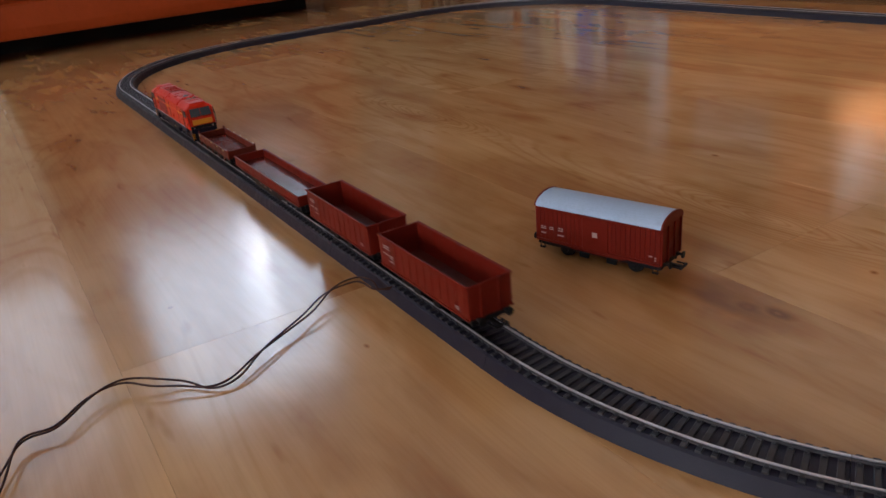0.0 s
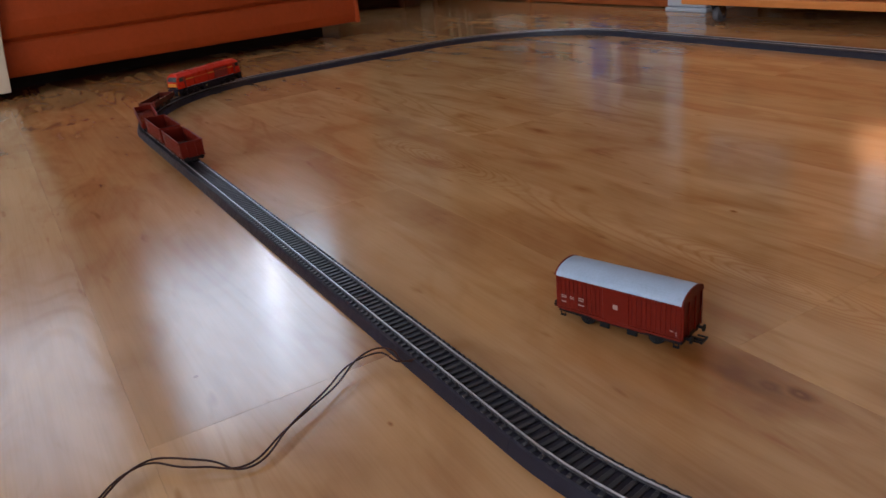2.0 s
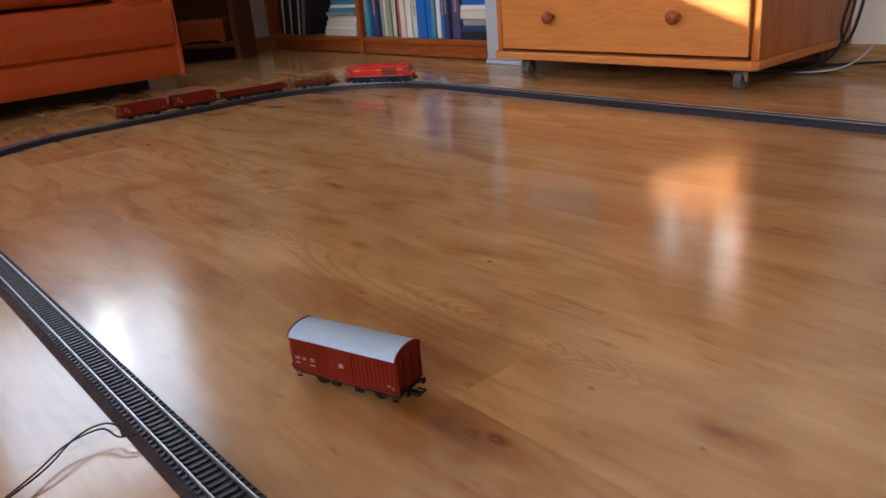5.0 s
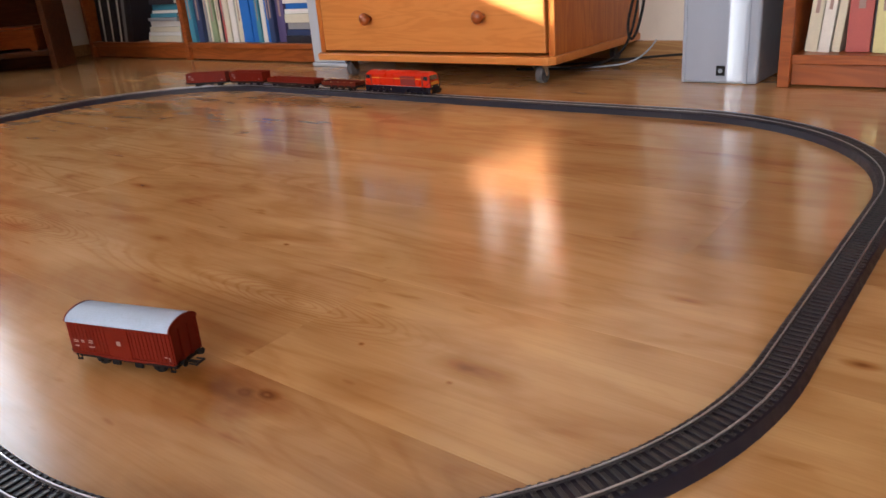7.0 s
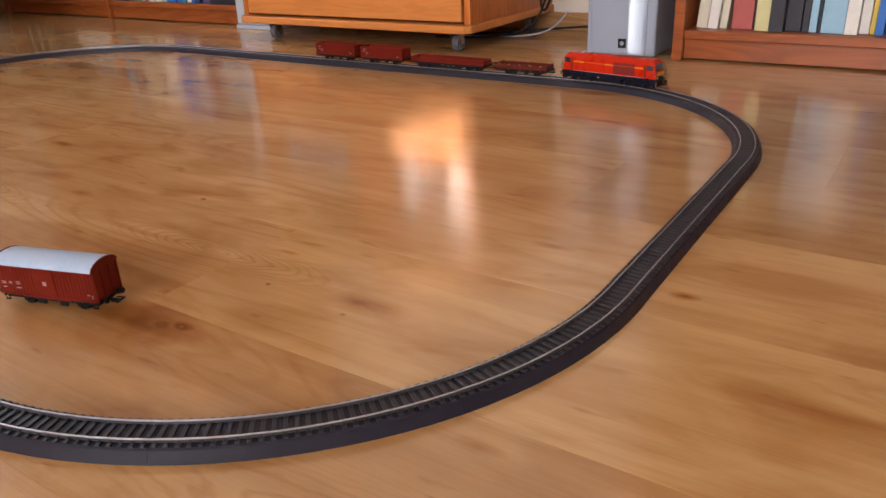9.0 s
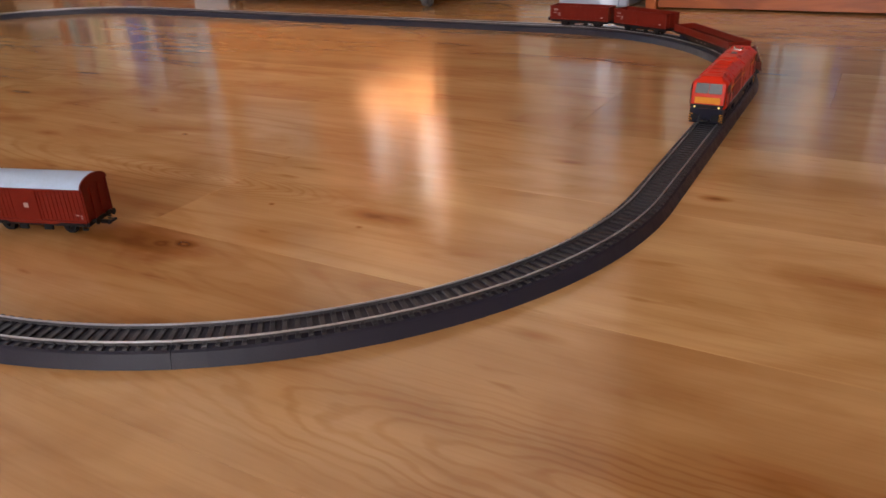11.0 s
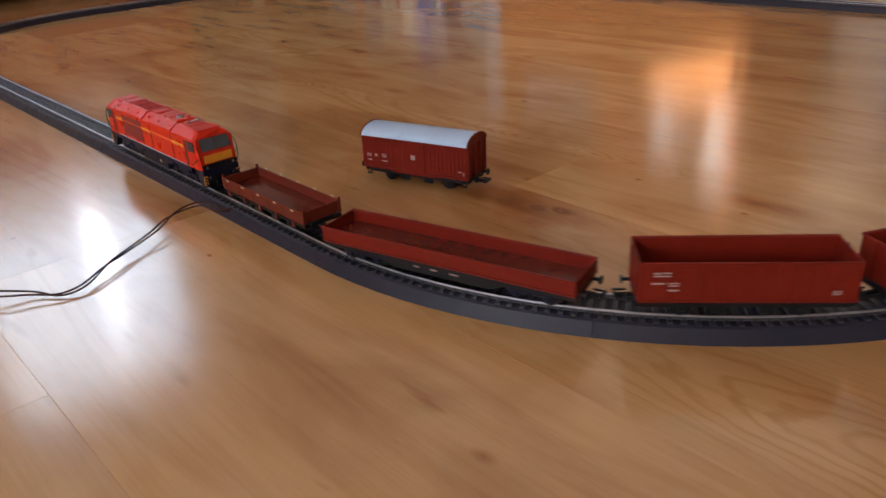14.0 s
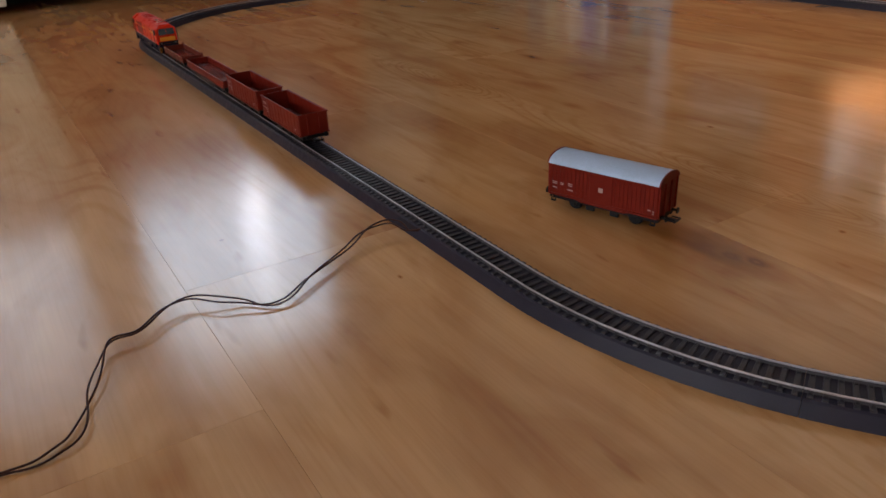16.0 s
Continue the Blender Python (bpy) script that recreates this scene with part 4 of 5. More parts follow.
wires = thing("feeder_cable", Matrix(), "pair of thin twisted brown wires lying on the floor", "cable")
LINE = [(0.084, 0.645, 0.008), (0.0684, 0.6427, 0.008), (0.0597, 0.6517, 0.01), (0.0515, 0.6542, 0.011), (0.0413, 0.6502, 0.01), (0.0317, 0.6377, 0.009), (0.0241, 0.6157, 0.007), (0.0132, 0.5925, 0.006), (0.0036, 0.5691, 0.006), (-0.005, 0.5444, 0.004), (-0.0185, 0.5372, 0.0025), (-0.036, 0.5402, 0.004), (-0.0516, 0.5394, 0.006), (-0.0702, 0.5411, 0.007),
        (-0.0804, 0.5358, 0.007), (-0.0873, 0.5231, 0.007), (-0.0906, 0.5033, 0.007), (-0.0956, 0.4968, 0.006), (-0.1046, 0.4916, 0.006), (-0.1067, 0.4825, 0.006), (-0.101, 0.4609, 0.005), (-0.0947, 0.4372, 0.004), (-0.088, 0.4158, 0.003), (-0.0857, 0.4001, 0.0025), (-0.0901, 0.3904, 0.002), (-0.0967, 0.3802, 0.002), (-0.1104, 0.3726, 0.002), (-0.15, 0.35, 0.002), (-0.24, 0.31, 0.002)]


def smooth_line(points, n):
    """Points along a Catmull-Rom curve through the given ones."""
    P = [Vector(p) for p in points]
    out = []
    for i in range(len(P) - 1):
        p0, p1, p2, p3 = P[max(0, i - 1)], P[i], P[i + 1], P[min(len(P) - 1, i + 2)]
        for k in range(n):
            t = k / n
            out.append(0.5 * ((2 * p1) + (p2 - p0) * t + (2 * p0 - 5 * p1 + 4 * p2 - p3) * t * t + (3 * p1 - p0 - 3 * p2 + p3) * t ** 3))
    return out + [P[-1]]


mid = smooth_line(LINE, 5)
for k in range(2):
    pts, run_on = [], 0.0
    for i, p in enumerate(mid):
        d = (mid[min(i + 1, len(mid) - 1)] - mid[max(i - 1, 0)]).normalized()
        run_on += (mid[i] - mid[i - 1]).length if i else 0
        side = Vector((-d.y, d.x, 0))
        swing = math.sin(run_on * 2 * math.pi / 0.125 + 0.5) * (0.0026 + 0.0016 * math.sin(run_on * 37)) * min(1, run_on / 0.03)
        sign = 1 if k else -1
        q = p + side * swing * sign
        pts.append((q.x, q.y, max(0.0008, p.z + sign * 0.0010 * math.cos(run_on * 2 * math.pi / 0.125))))
    tube("wire", pts, 0.00068, M["wire"], wires)


# ---------------------------------------------------------------- furniture along the walls (room axes)
def place(x, y, z=0.0, turn=0.0):
    return ROOM @ pose(x, y, z, 0, 0, turn)


def drawer_cabinet():
    c = thing("drawer_cabinet", place(-1.102, 1.80), "honey pine drawer cabinet on castors", "cabinet")
    w, d = 0.372, 0.46
    part("base_board", prism([(-w, 0.0), (-w + 0.012, -0.016), (w - 0.012, -0.016), (w, 0.0), (w, d), (-w, d)], "z", 0.046, 0.064, bevel=0.003), M["pine"], c, "rounded pine base board")
    for sx in (-1, 1):
        x = sx * 0.350
        part("side_panel", box(min(x, x + sx * 0.017), max(x, x + sx * 0.017), 0.004, d - 0.01, 0.064, 0.62, 0.002), M["pine_up"], c)
    part("top_board", prism([(-w, 0.0), (-w + 0.012, -0.016), (w - 0.012, -0.016), (w, 0.0), (w, d), (-w, d)], "z", 0.62, 0.642, bevel=0.003), M["pine"], c)
    part("back_panel", box(-0.35, 0.35, d - 0.02, d - 0.01, 0.064, 0.62), M["pine"], c)
    z0, z1 = 0.070, 0.262
    f = part("drawer_front", box(-0.345, 0.345, 0.000, 0.020, z0, z1, 0.003), M["pine"], c, "honey pine drawer front")
    part("drawer_box", box(-0.335, 0.335, 0.020, 0.40, z0 + 0.01, z1 - 0.03), M["pine"], c)
    part("middle_board", box(-0.349, 0.349, 0.004, 0.44, 0.264, 0.280, 0.001), M["pine"], c)
    for x in (-0.170, 0.181):
        bm = rod((x, 0.002, 0.151), (x, -0.012, 0.151), 0.0075, 0.006, n=16)
        own = bmesh.new()
        bmesh.ops.create_uvsphere(own, u_segments=16, v_segments=10, radius=0.0155)
        merge(bm, own, 0, Matrix.Translation((x, -0.020, 0.151)) @ Matrix.Diagonal((1, 0.75, 1, 1)))
        part("knob", bm, M["pine_dark"], f, "turned wooden knob", smooth=True)
    for x in (-0.282, 0.314):
        for y in (0.030, d - 0.06):
            bm = prism([(y - 0.016, 0.046), (y + 0.014, 0.046), (y + 0.010, 0.016), (y + 0.002, 0.016)], "x", x - 0.0125, x - 0.0105)
            prism([(y - 0.016, 0.046), (y + 0.014, 0.046), (y + 0.010, 0.016), (y + 0.002, 0.016)], "x", x + 0.0105, x + 0.0125, bm=bm)
            box(x - 0.0125, x + 0.0125, y - 0.016, y + 0.014, 0.0415, 0.046, bm=bm)
            k = part("caster", bm, M["chrome"], c, "small steel swivel caster")
            part("caster_wheel", rod((x - 0.009, y + 0.006, 0.019), (x + 0.009, y + 0.006, 0.019), 0.019, n=24, bevel=0.003), M["caster"], k, "dark grey caster wheel")
    return c


drawer_cabinet()
g = thing("hifi_unit", place(-1.27, 1.815, 0.2805), "silver-grey stereo unit in the pine cabinet", "stereo")
part("casing", box(-0.115, 0.115, 0.0, 0.25, 0.006, 0.095, 0.003), M["silver"], g)
part("display", box(-0.05, 0.06, -0.002, 0.001, 0.050, 0.075, 0.001), M["black"], g)
g = thing("storage_box", place(-1.072, 1.815, 0.2805), "orange-red cardboard storage box in the cabinet", "box")
part("carton", box(-0.06, 0.06, 0.0, 0.2, 0.0, 0.22, 0.002), M["orange"], g)
part("lid", box(-0.062, 0.062, -0.002, 0.202, 0.222, 0.255, 0.002), M["orange"], g)
g = thing("small_carton", place(-0.945, 1.815, 0.2805), "small pale carton in the cabinet", "box")
part("carton", box(-0.028, 0.028, 0.0, 0.16, 0.0, 0.125, 0.002), M["pale"], g)
part("lid", box(-0.029, 0.029, -0.001, 0.161, 0.1255, 0.140, 0.002), M["white"], g)
g = thing("paper_stack", place(-0.84, 1.815, 0.2805), "stack of white paper folders in the cabinet", "papers")
for k in range(3):
    part("folder", box(0.030 + 0.014 * k, 0.042 + 0.014 * k, 0.002 * k, 0.22, 0.0, 0.190 - 0.006 * (k % 3), 0.001), M["white"], g)


def loudspeaker():
    s = thing("loudspeaker", place(-0.414, 1.905), "silver-grey floor loudspeaker beside the bookcase", "speaker")
    part("cabinet", box(-0.076, 0.076, 0.0, 0.30, 0.0, 0.42, 0.006), M["silver"], s, "silver lacquered cabinet")
    part("side_trim", box(-0.0775, -0.070, -0.002, 0.010, 0.0, 0.42, 0.002), M["silver"], s)
    part("side_trim", box(0.048, 0.056, -0.0025, 0.004, 0.002, 0.42, 0.001), M["silver"], s)
    p = part("badge", box(-0.006, 0.012, -0.0015, 0.002, 0.016, 0.036, 0.001), M["black"], s, "small black square badge")
    part("badge_mark", rod((0.003, -0.0025, 0.026), (0.003, 0.0, 0.026), 0.0045, n=16), M["silver"], p)
    for z in (0.16, 0.31):
        d = part("driver", rod((-0.010, -0.003, z + 0.10), (-0.010, 0.005, z + 0.10), 0.050, n=32, bevel=0.002), M["black"], s, "round black driver cone")
    return s


loudspeaker()


def bookcase(m, bays, depth, height, shelves, label, side=0.022):
    """bays: list of (x0, x1) between uprights; local Y runs into the wall."""
    c = thing("bookcase", m, label, "bookcase")
    edges = sorted({x for b in bays for x in b})
    for x in edges:
        part("upright", box(x - side / 2, x + side / 2, 0.0, depth, 0.0, height, 0.002), M["pine_dark"], c)
    for x0, x1 in bays:
        a, b = x0 + side / 2, x1 - side / 2
        part("plinth", box(a, b, 0.014, 0.030, 0.004, 0.0435, 0.001), M["pine_dark"], c)
        part("back_board", box(a, b, depth - 0.012, depth - 0.002, 0.05, height), M["pine_dark"], c)
        for z in shelves:
            part("shelf", box(a, b, 0.004, depth - 0.012, z - 0.018, z, 0.002), M["pine_dark"], c)
    return c


SHELVES = (0.062, 0.42, 0.78, 1.14, 1.50)
bookcase(place(-3.10, 1.983), [(0.052, 0.730), (0.730, 1.413)], 0.24, 1.75, SHELVES, "reddish pine bookcase filled with books")
bookcase(place(-0.285, 1.887), [(0.0, 0.80), (0.80, 1.60)], 0.30, 1.75, SHELVES, "reddish pine bookcase filled with upright books")


def book(m, thick, deep, tall, colour, label, band=None, kind="book"):
    b = thing("book", m, label, kind, "books on the shelves")
    cover = book_material(colour)
    c = 0.0018
    bm = box(0, thick, 0, c, 0, tall, 0.0005, seg=1)
    box(0, c, c, deep, 0, tall, bm=bm)
    box(thick - c, thick, c, deep, 0, tall, bm=bm)
    part("cover", bm, cover, b)
    part("page_block", box(c, thick - c, c, deep - 0.003, 0.002, tall - 0.003), M["paper"], b)
    if band:
        part("spine_band", box(0.001, thick - 0.001, -0.0003, 0.0003, tall * band[0], tall * band[1]), book_material(band[2]), b)
        if thick > 0.014:
            part("spine_title", box(thick * 0.36, thick * 0.64, -0.0004, 0.0003, tall * 0.28, tall * 0.62), M["mark"], b)
    return b


def row_of_books(x, y, z, rng, items, lean=0.0):
    """items: (thickness, height, colour, name)."""
    for thick, tall, colour, name in items:
        deep = rng.uniform(0.15, 0.20)
        tilt = lean + rng.uniform(-0.6, 0.6)
        h = tall + rng.uniform(-0.008, 0.008)
        m = place(x, y + rng.uniform(0.0, 0.022), z + 0.0005) @ pose(0, 0, 0, 0, max(0, tilt), 0)
        book(m, thick, deep, h, colour, name + " upright on a pine shelf", band=(0.72, 0.84, tuple(min(1, c * 1.6 + 0.06) for c in colour)) if rng.random() < 0.6 else None)
        x += thick * (1 + abs(lean) * 0.012) + 0.0015
    return x


BLACK, NAVY, BLUE, TEAL = (0.02, 0.02, 0.025), (0.03, 0.05, 0.13), (0.02, 0.15, 0.52), (0.06, 0.26, 0.36)
CREAM, ROSE, GREEN, WHITE, GREY, PURPLE, YELLOW, SKY, LEMON = (0.66, 0.62, 0.50), (0.45, 0.10, 0.09), (0.26, 0.34, 0.20), (0.74, 0.73, 0.70), (0.30, 0.31, 0.33), (0.10, 0.08, 0.20), (0.70, 0.52, 0.08), (0.30, 0.52, 0.68), (0.64, 0.60, 0.30)
NAMES = {SKY: "pale sky blue book", LEMON: "pale yellow book", BLACK: "black book", NAVY: "navy blue book", BLUE: "bright blue book", TEAL: "teal book", CREAM: "cream book", ROSE: "dull red book", GREEN: "sage green book", WHITE: "white book", GREY: "grey book", PURPLE: "dark purple book", YELLOW: "yellow book"}
rng = random.Random(4)


def items(spec):
    return [(th, h, c, NAMES[c]) for c, th, h in spec]


# left bookcase, bay of leaning album sleeves and a flat pile
x = -2.985
for k, c in enumerate((BLACK, WHITE, BLACK, BLACK, WHITE, BLACK, BLACK, WHITE, BLACK, GREY, BLACK, BLACK)):
    th = 0.006 if c == WHITE else 0.020
    book(place(x + 0.012 * k + (0.010 if c != WHITE else 0.018), 1.995, 0.0635) @ pose(0, 0, 0, 0, 5 + 0.6 * k, 0), th, 0.20, 0.30, c, NAMES[c] + " sleeve leaning on a pine shelf", kind="album")
    x += 0.008
z = 0.0625
for k, (c, th, w) in enumerate(((CREAM, 0.022, 0.215), (WHITE, 0.012, 0.21), (CREAM, 0.018, 0.20), (WHITE, 0.020, 0.20), (GREY, 0.012, 0.19), (TEAL, 0.014, 0.17), (WHITE, 0.010, 0.17), (TEAL, 0.020, 0.165), (BLACK, 0.018, 0.16), (GREY, 0.02, 0.15))):
    book(place(-2.415 - 0.004 * (k % 3), 2.00 + 0.004 * (k % 4), z) @ pose(0, 0, 0, 0, -90, 0), th, 0.16, w, c, NAMES[c] + " lying in a flat pile")
    z += th + 0.0008
# left bookcase, bay of upright books and a second pile
x = row_of_books(-2.345, 1.992, 0.0625, rng, items([(TEAL, 0.026, 0.29), (BLUE, 0.020, 0.27), (NAVY, 0.030, 0.28), (GREY, 0.016, 0.26), (CREAM, 0.020, 0.27), (GREEN, 0.026, 0.25), (CREAM, 0.018, 0.25), (BLACK, 0.022, 0.27), (ROSE, 0.022, 0.26), (CREAM, 0.024, 0.25), (WHITE, 0.026, 0.26), (CREAM, 0.022, 0.25), (BLUE, 0.046, 0.28), (BLUE, 0.030, 0.27), (TEAL, 0.018, 0.26), (WHITE, 0.020, 0.27), (BLUE, 0.024, 0.25), (NAVY, 0.024, 0.27), (PURPLE, 0.036, 0.29)]), 0.0)
z = 0.0625
for k, (c, th, w) in enumerate(((BLACK, 0.022, 0.125), (NAVY, 0.018, 0.12), (GREY, 0.02, 0.115), (CREAM, 0.026, 0.12), (WHITE, 0.014, 0.12), (BLUE, 0.016, 0.115), (WHITE, 0.012, 0.12), (TEAL, 0.018, 0.115), (WHITE, 0.014, 0.11), (TEAL, 0.02, 0.11), (GREEN, 0.02, 0.1))):
    book(place(-1.708, 1.998 + 0.003 * (k % 3), z) @ pose(0, 0, 0, 0, -90, 0), th, 0.16, w, c, NAMES[c] + " lying in a flat pile")
    z += th + 0.0008
# right bookcase
x = row_of_books(-0.262, 1.915, 0.0625, rng, items([(CREAM, 0.022, 0.26), (WHITE, 0.020, 0.27), (CREAM, 0.014, 0.25)]), 5.0)
row_of_books(-0.190, 1.905, 0.0625, rng, items([(ROSE, 0.040, 0.28), (BLACK, 0.004, 0.27), (LEMON, 0.026, 0.27), (BLACK, 0.026, 0.25), (BLACK, 0.028, 0.24), (BLACK, 0.012, 0.26), (SKY, 0.013, 0.25), (BLACK, 0.005, 0.25), (SKY, 0.040, 0.24), (WHITE, 0.022, 0.25), (WHITE, 0.016, 0.26), (YELLOW, 0.008, 0.24), (BLUE, 0.014, 0.26), (NAVY, 0.020, 0.25), (BLACK, 0.044, 0.27), (GREY, 0.026, 0.25), (BLUE, 0.02, 0.25), (WHITE, 0.024, 0.26), (ROSE, 0.02, 0.24)]))

# white appliance edge between bookcase and cabinet; the grey paints in its shade
w = thing("appliance_box", place(-1.60, 1.955), "white lacquered box standing beside the bookcase, shade put into its grey", "box")
part("casing", box(-0.070, 0.070, 0.0, 0.22, 0.012, 0.50, 0.004), M["pale"], w)
part("foot_plate", box(-0.074, 0.074, -0.004, 0.22, 0.0, 0.011, 0.002), M["pale"], w)

# cables hanging behind the loudspeaker
c = thing("power_cable", ROOM, "black power cables hanging in loops by the wall", "cable")
tube("cord", [(-0.66, 2.10, 0.45), (-0.655, 2.10, 0.30), (-0.68, 2.09, 0.18), (-0.70, 2.08, 0.10), (-0.685, 2.07, 0.055), (-0.665, 2.08, 0.09), (-0.655, 2.10, 0.2), (-0.65, 2.10, 0.45)], 0.0035, M["black"], c)
tube("cord", [(-0.67, 2.12, 0.45), (-0.675, 2.11, 0.20), (-0.69, 2.10, 0.06), (-0.72, 2.05, 0.012), (-0.80, 2.0, 0.004), (-0.95, 1.98, 0.004)], 0.003, M["black"], c)
tube("cord", [(-0.64, 2.12, 0.06), (-0.66, 2.09, 0.015), (-0.72, 2.05, 0.004), (-0.80, 2.03, 0.004), (-0.92, 2.01, 0.004)], 0.0022, M["silver"], c, "grey cord")
tube("cord", [(-0.50, 2.12, 0.03), (-0.62, 2.12, 0.028), (-0.74, 2.08, 0.01), (-0.90, 2.05, 0.004)], 0.003, M["black"], c)


def sofa():
    s = thing("sofa", place(-2.21, 0.0), "orange leather sofa with low padded front", "sofa")
    y0, y1 = -1.0, 1.24
    # local -X runs back towards the wall
    # Black block under the sofa stands in for the shade of the gap.
    part("plinth", box(-0.86, -0.20, y0 + 0.05, y1 - 0.05, 0.0, 0.050), M["black"], s, "black block standing for the shade under the sofa")
    front = [(-0.05, 0.045), (0.000, 0.050), (0.006, 0.075), (0.004, 0.128), (-0.003, 0.133), (0.010, 0.142), (0.016, 0.18), (0.012, 0.235), (-0.002, 0.262), (-0.05, 0.27), (-0.10, 0.10)]
    part("front_panel", prism(front, "y", y0 + 0.14, y1 - 0.020, bevel=0.002), M["sofa"], s, "orange leather front panel with seam", smooth=True)
    part("frame_box", box(-0.88, -0.05, y0 + 0.02, y1 - 0.02, 0.048, 0.26, 0.01), M["sofa"], s)
    for k in range(2):
        a, b = y0 + 0.18 + k * 0.94, y0 + 0.18 + (k + 1) * 0.94 - 0.008
        part("seat_cushion", box(-0.66, 0.02, a, b, 0.272, 0.43, 0.045, seg=4), M["sofa"], s, "padded orange seat cushion", smooth=True)
        part("back_cushion", box(-0.86, -0.62, a, b, 0.40, 0.72, 0.06, seg=4), M["sofa"], s, "padded orange back cushion", smooth=True)
    for a, b in ((y0, y0 + 0.17), (y1 - 0.17, y1)):
        part("armrest", box(-0.88, 0.018, a, b, 0.240, 0.56, 0.05, seg=4), M["sofa"], s, "rounded orange armrest", smooth=True)
    part("end_panel", box(-0.87, 0.008, y1 - 0.022, y1 - 0.004, 0.046, 0.30, 0.008), M["sofa"], s)
    part("back_panel", box(-0.90, -0.84, y0 + 0.01, y1 - 0.01, 0.06, 0.68, 0.02), M["sofa"], s)
    return s


sofa()
t = thing("throw_blanket", place(-2.21, 0.0), "cream woven throw hanging over the sofa's front", "blanket")
part("hanging_part", prism([(-0.36, 0.020), (0.275, 0.020), (0.290, 0.14), (0.315, 0.30), (0.325, 0.440), (-0.36, 0.440)], "x", 0.024, 0.030, bevel=0.002), M["cream"], t)
part("seat_part", box(-0.45, 0.030, -0.36, 0.325, 0.4345, 0.4405, 0.002), M["cream"], t)


def corner_unit():
    c = thing("corner_unit", Matrix.Translation((-0.43, 3.32, 0)) @ pose(0, 0, 0, 0, 0, -16), "dark stained corner unit with an open shelf", "cabinet")
    part("side_panel", box(0.150, 0.172, 0.0, 0.16, 0.0, 0.60, 0.003), M["walnut"], c)
    part("side_panel", box(-0.42, -0.398, 0.0, 0.16, 0.0, 0.60, 0.003), M["walnut"], c)
    part("bottom_shelf", box(-0.398, 0.150, 0.0, 0.15, 0.052, 0.070, 0.002), M["walnut"], c)
    part("upper_shelf", box(-0.398, 0.150, 0.0, 0.15, 0.315, 0.335, 0.002), M["walnut"], c)
    part("back_panel", box(-0.398, 0.150, 0.148, 0.158, 0.0, 0.60), M["walnut"], c)
    part("top_board", box(-0.43, 0.182, -0.01, 0.17, 0.600, 0.622, 0.003), M["walnut"], c)
    b = thing("wooden_box", Matrix.Translation((-0.43, 3.32, 0.0705)) @ pose(0, 0, 0, 0, 0, -16) @ pose(0.012, 0.02, 0), "small plain wooden box on the dark shelf", "box")
    part("casing", prism([(-0.095, 0.010), (-0.09, 0.0), (-0.07, 0.0), (-0.062, 0.010), (0.062, 0.010), (0.07, 0.0), (0.09, 0.0), (0.095, 0.010), (0.095, 0.078), (-0.095, 0.078)], "y", 0.0, 0.12, bevel=0.002), M["pine_dark"], b)
    part("lid", box(-0.098, 0.098, -0.003, 0.123, 0.079, 0.088, 0.002), M["pine_dark"], b)
    return c


corner_unit()

# ---------------------------------------------------------------- floor boards, laid along the room's X axis
floor = structure("floor", "honey coloured beech laminate floor, glossy", "floor")
part("underlay", box(WIN_X - 0.2, EAST_X + 0.2, BACK_Y - 0.2, WALL_Y + 0.2, -0.03, -0.0045), M["gap"], floor)
BOARD, LONG, EDGE = 0.186, 1.20, 0.260
JOINTS = {0: -0.505, 2: -0.352, 1: 0.35, 3: -0.98, 4: -0.13, -1: 0.86, -2: 0.98}
meshes = {}
rows = range(int((BACK_Y - EDGE) // BOARD), int((WALL_Y - EDGE) // BOARD) + 1)
lay = random.Random(9)
for r in rows:
    start = JOINTS.get(r, lay.uniform(-1.2, 0))
    y0, y1 = max(BACK_Y, EDGE + r * BOARD), min(WALL_Y, EDGE + (r + 1) * BOARD)
    x = start - LONG * math.ceil((start - WIN_X) / LONG)
    while x < EAST_X:
        a, b = max(x, WIN_X), min(x + LONG, EAST_X)
        if b - a > 0.02 and y1 - y0 > 0.01:
            key = (round(b - a, 3), round(y1 - y0, 3))
            if key not in meshes:
                me = bpy.data.meshes.new("floor_board")
                hx, hy, g = (b - a) / 2, (y1 - y0) / 2, 0.00004
                q = box(-hx + g, hx - g, -hy + g, hy - g, -0.004, 0.0, 0.00012, seg=1)
                q.to_mesh(me)
                q.free()
                me.materials.append(M["floor"])
                meshes[key] = me
            same("floor_board", meshes[key], floor, Matrix.Translation(((a + b) / 2, (y0 + y1) / 2, 0)))
        x += LONG

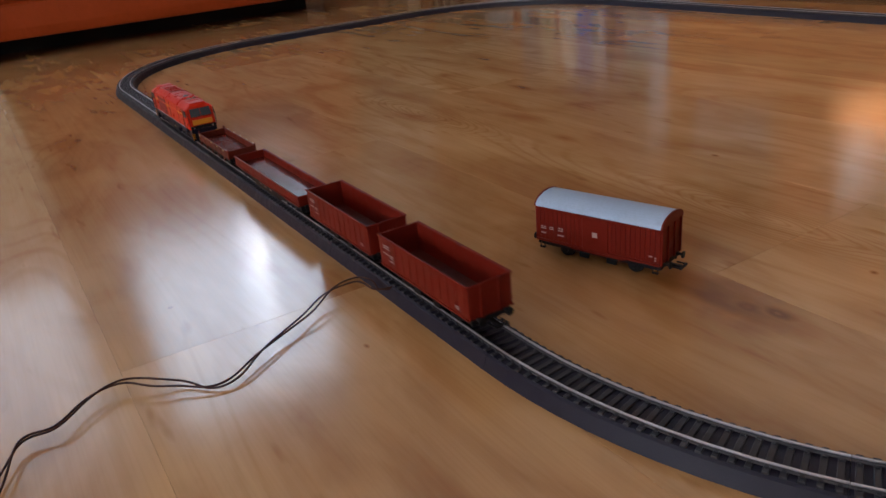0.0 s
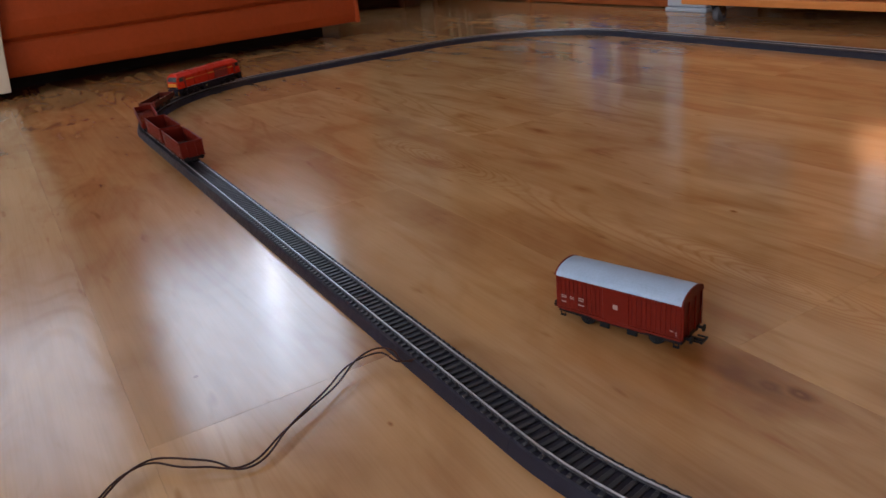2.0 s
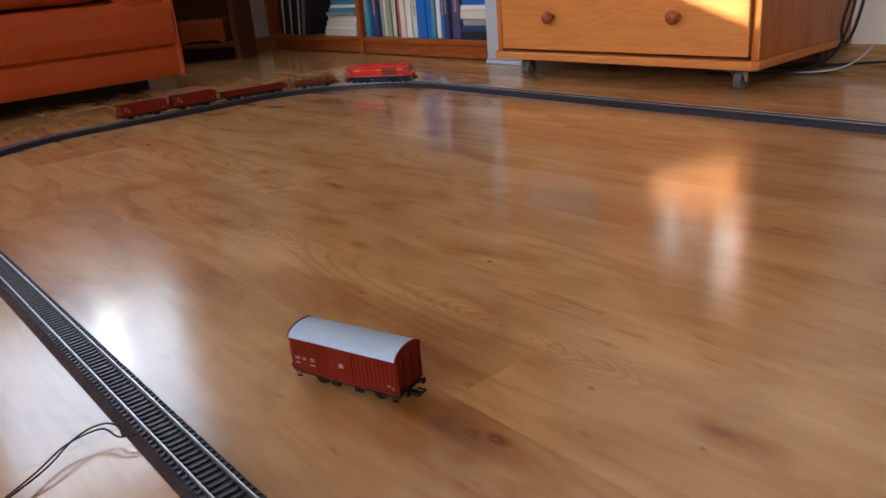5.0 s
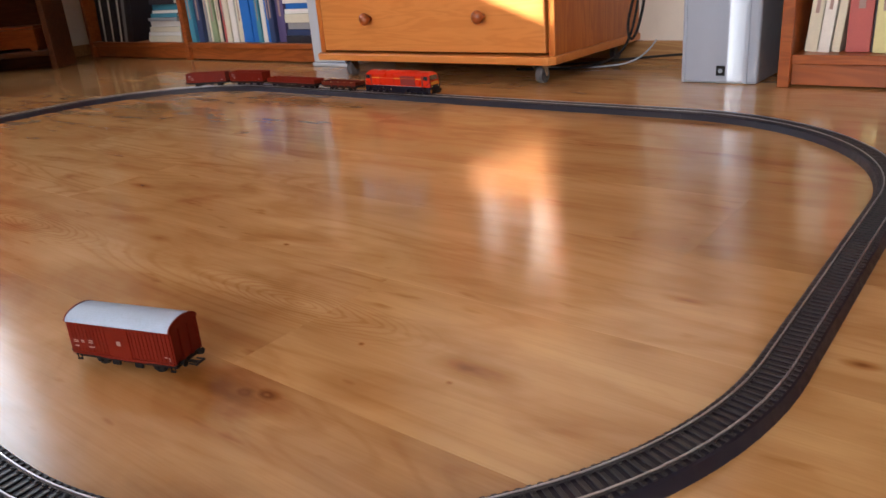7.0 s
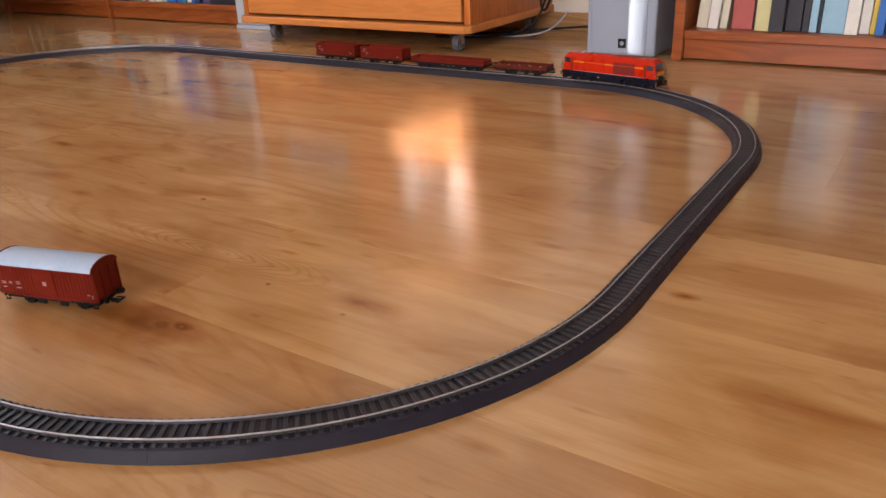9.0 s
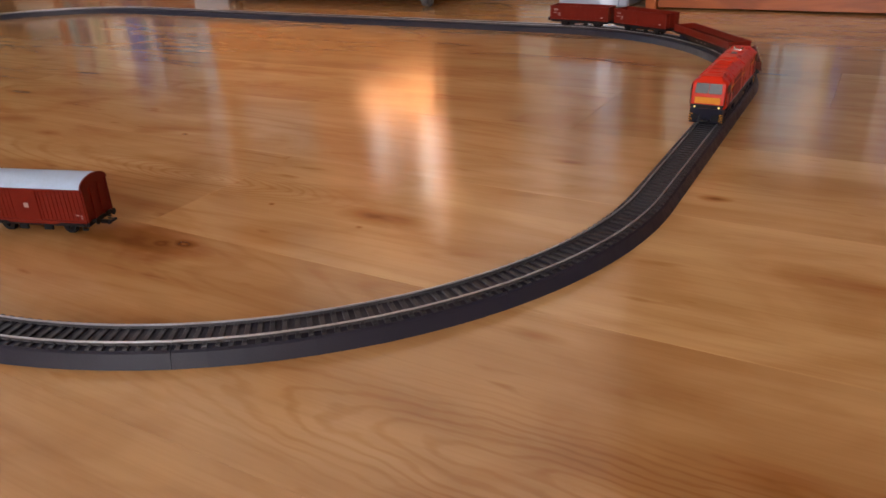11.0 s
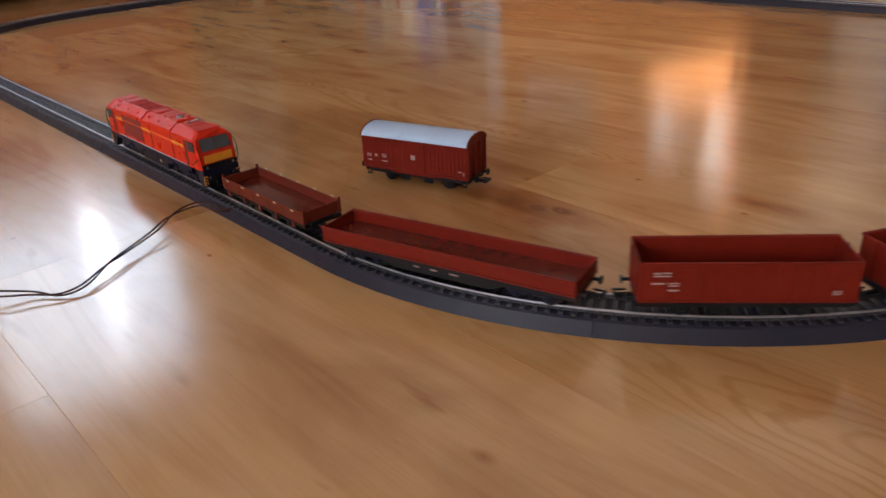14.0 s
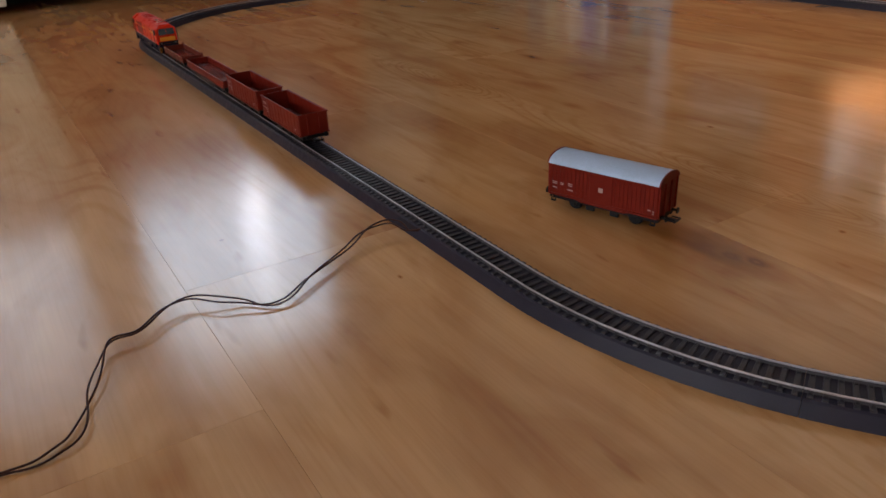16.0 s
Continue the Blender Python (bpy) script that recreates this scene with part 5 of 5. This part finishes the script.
# ---------------------------------------------------------------- the train and its run
ENGINE = locomotive()
ENGINE.scale = (0.985, 1.02, 1.02)
TRAIN = [(ENGINE, 0.0965, 0.112), (low_wagon(), 0.2775, 0.060), (long_wagon(), 0.4435, 0.116), (gondola(), 0.6080, 0.062)]
TRAIN.append((copy_thing(TRAIN[-1][0], Matrix()), 0.7350, 0.062))
# distance of the engine's front along the track (it runs clockwise, so it falls)
FRONT = [(0.0, 3.877), (0.5, 3.684), (1.0, 3.490), (1.5, 3.303), (2.0, 3.118), (2.5, 2.958), (3.0, 2.797), (3.5, 2.637), (6.0, 1.840), (7.0, 1.505), (8.0, 1.16), (9.0, 0.815),
         (11.5, 0.040), (12.0, -0.145), (12.5, -0.337), (13.0, -0.540), (13.5, -0.727), (14.0, -0.915), (14.5, -1.117), (15.0, -1.318), (15.5, -1.519), (16.0, -1.716)]


def front_at(t):
    """Smooth run through the marks (cubic, with the neighbours' slopes)."""
    n = len(FRONT)
    i = max(k for k in range(n - 1) if FRONT[k][0] <= t + 1e-6)

    def slope(k):
        a, b = FRONT[max(0, k - 1)], FRONT[min(n - 1, k + 1)]
        return (b[1] - a[1]) / (b[0] - a[0])

    (t0, s0), (t1, s1) = FRONT[i], FRONT[i + 1]
    d = t1 - t0
    f = (t - t0) / d
    return ((2 * f ** 3 - 3 * f ** 2 + 1) * s0 + (f ** 3 - 2 * f ** 2 + f) * d * slope(i) + (-2 * f ** 3 + 3 * f ** 2) * s1 + (f ** 3 - f ** 2) * d * slope(i + 1))


def vehicle_pose(s_front, behind, base):
    a, _ = on_track(s_front + behind - base / 2)
    b, _ = on_track(s_front + behind + base / 2)
    mid = (a + b) / 2
    return Matrix.Translation((mid.x, mid.y, RAIL_TOP)) @ pose(0, 0, 0, 0, 0, math.degrees(math.atan2(a.y - b.y, a.x - b.x)))


def motions():
    for vehicle, behind, base in TRAIN:
        walk(vehicle, [(k * 0.2, vehicle_pose(front_at(k * 0.2), behind, base)) for k in range(81)])


motions()
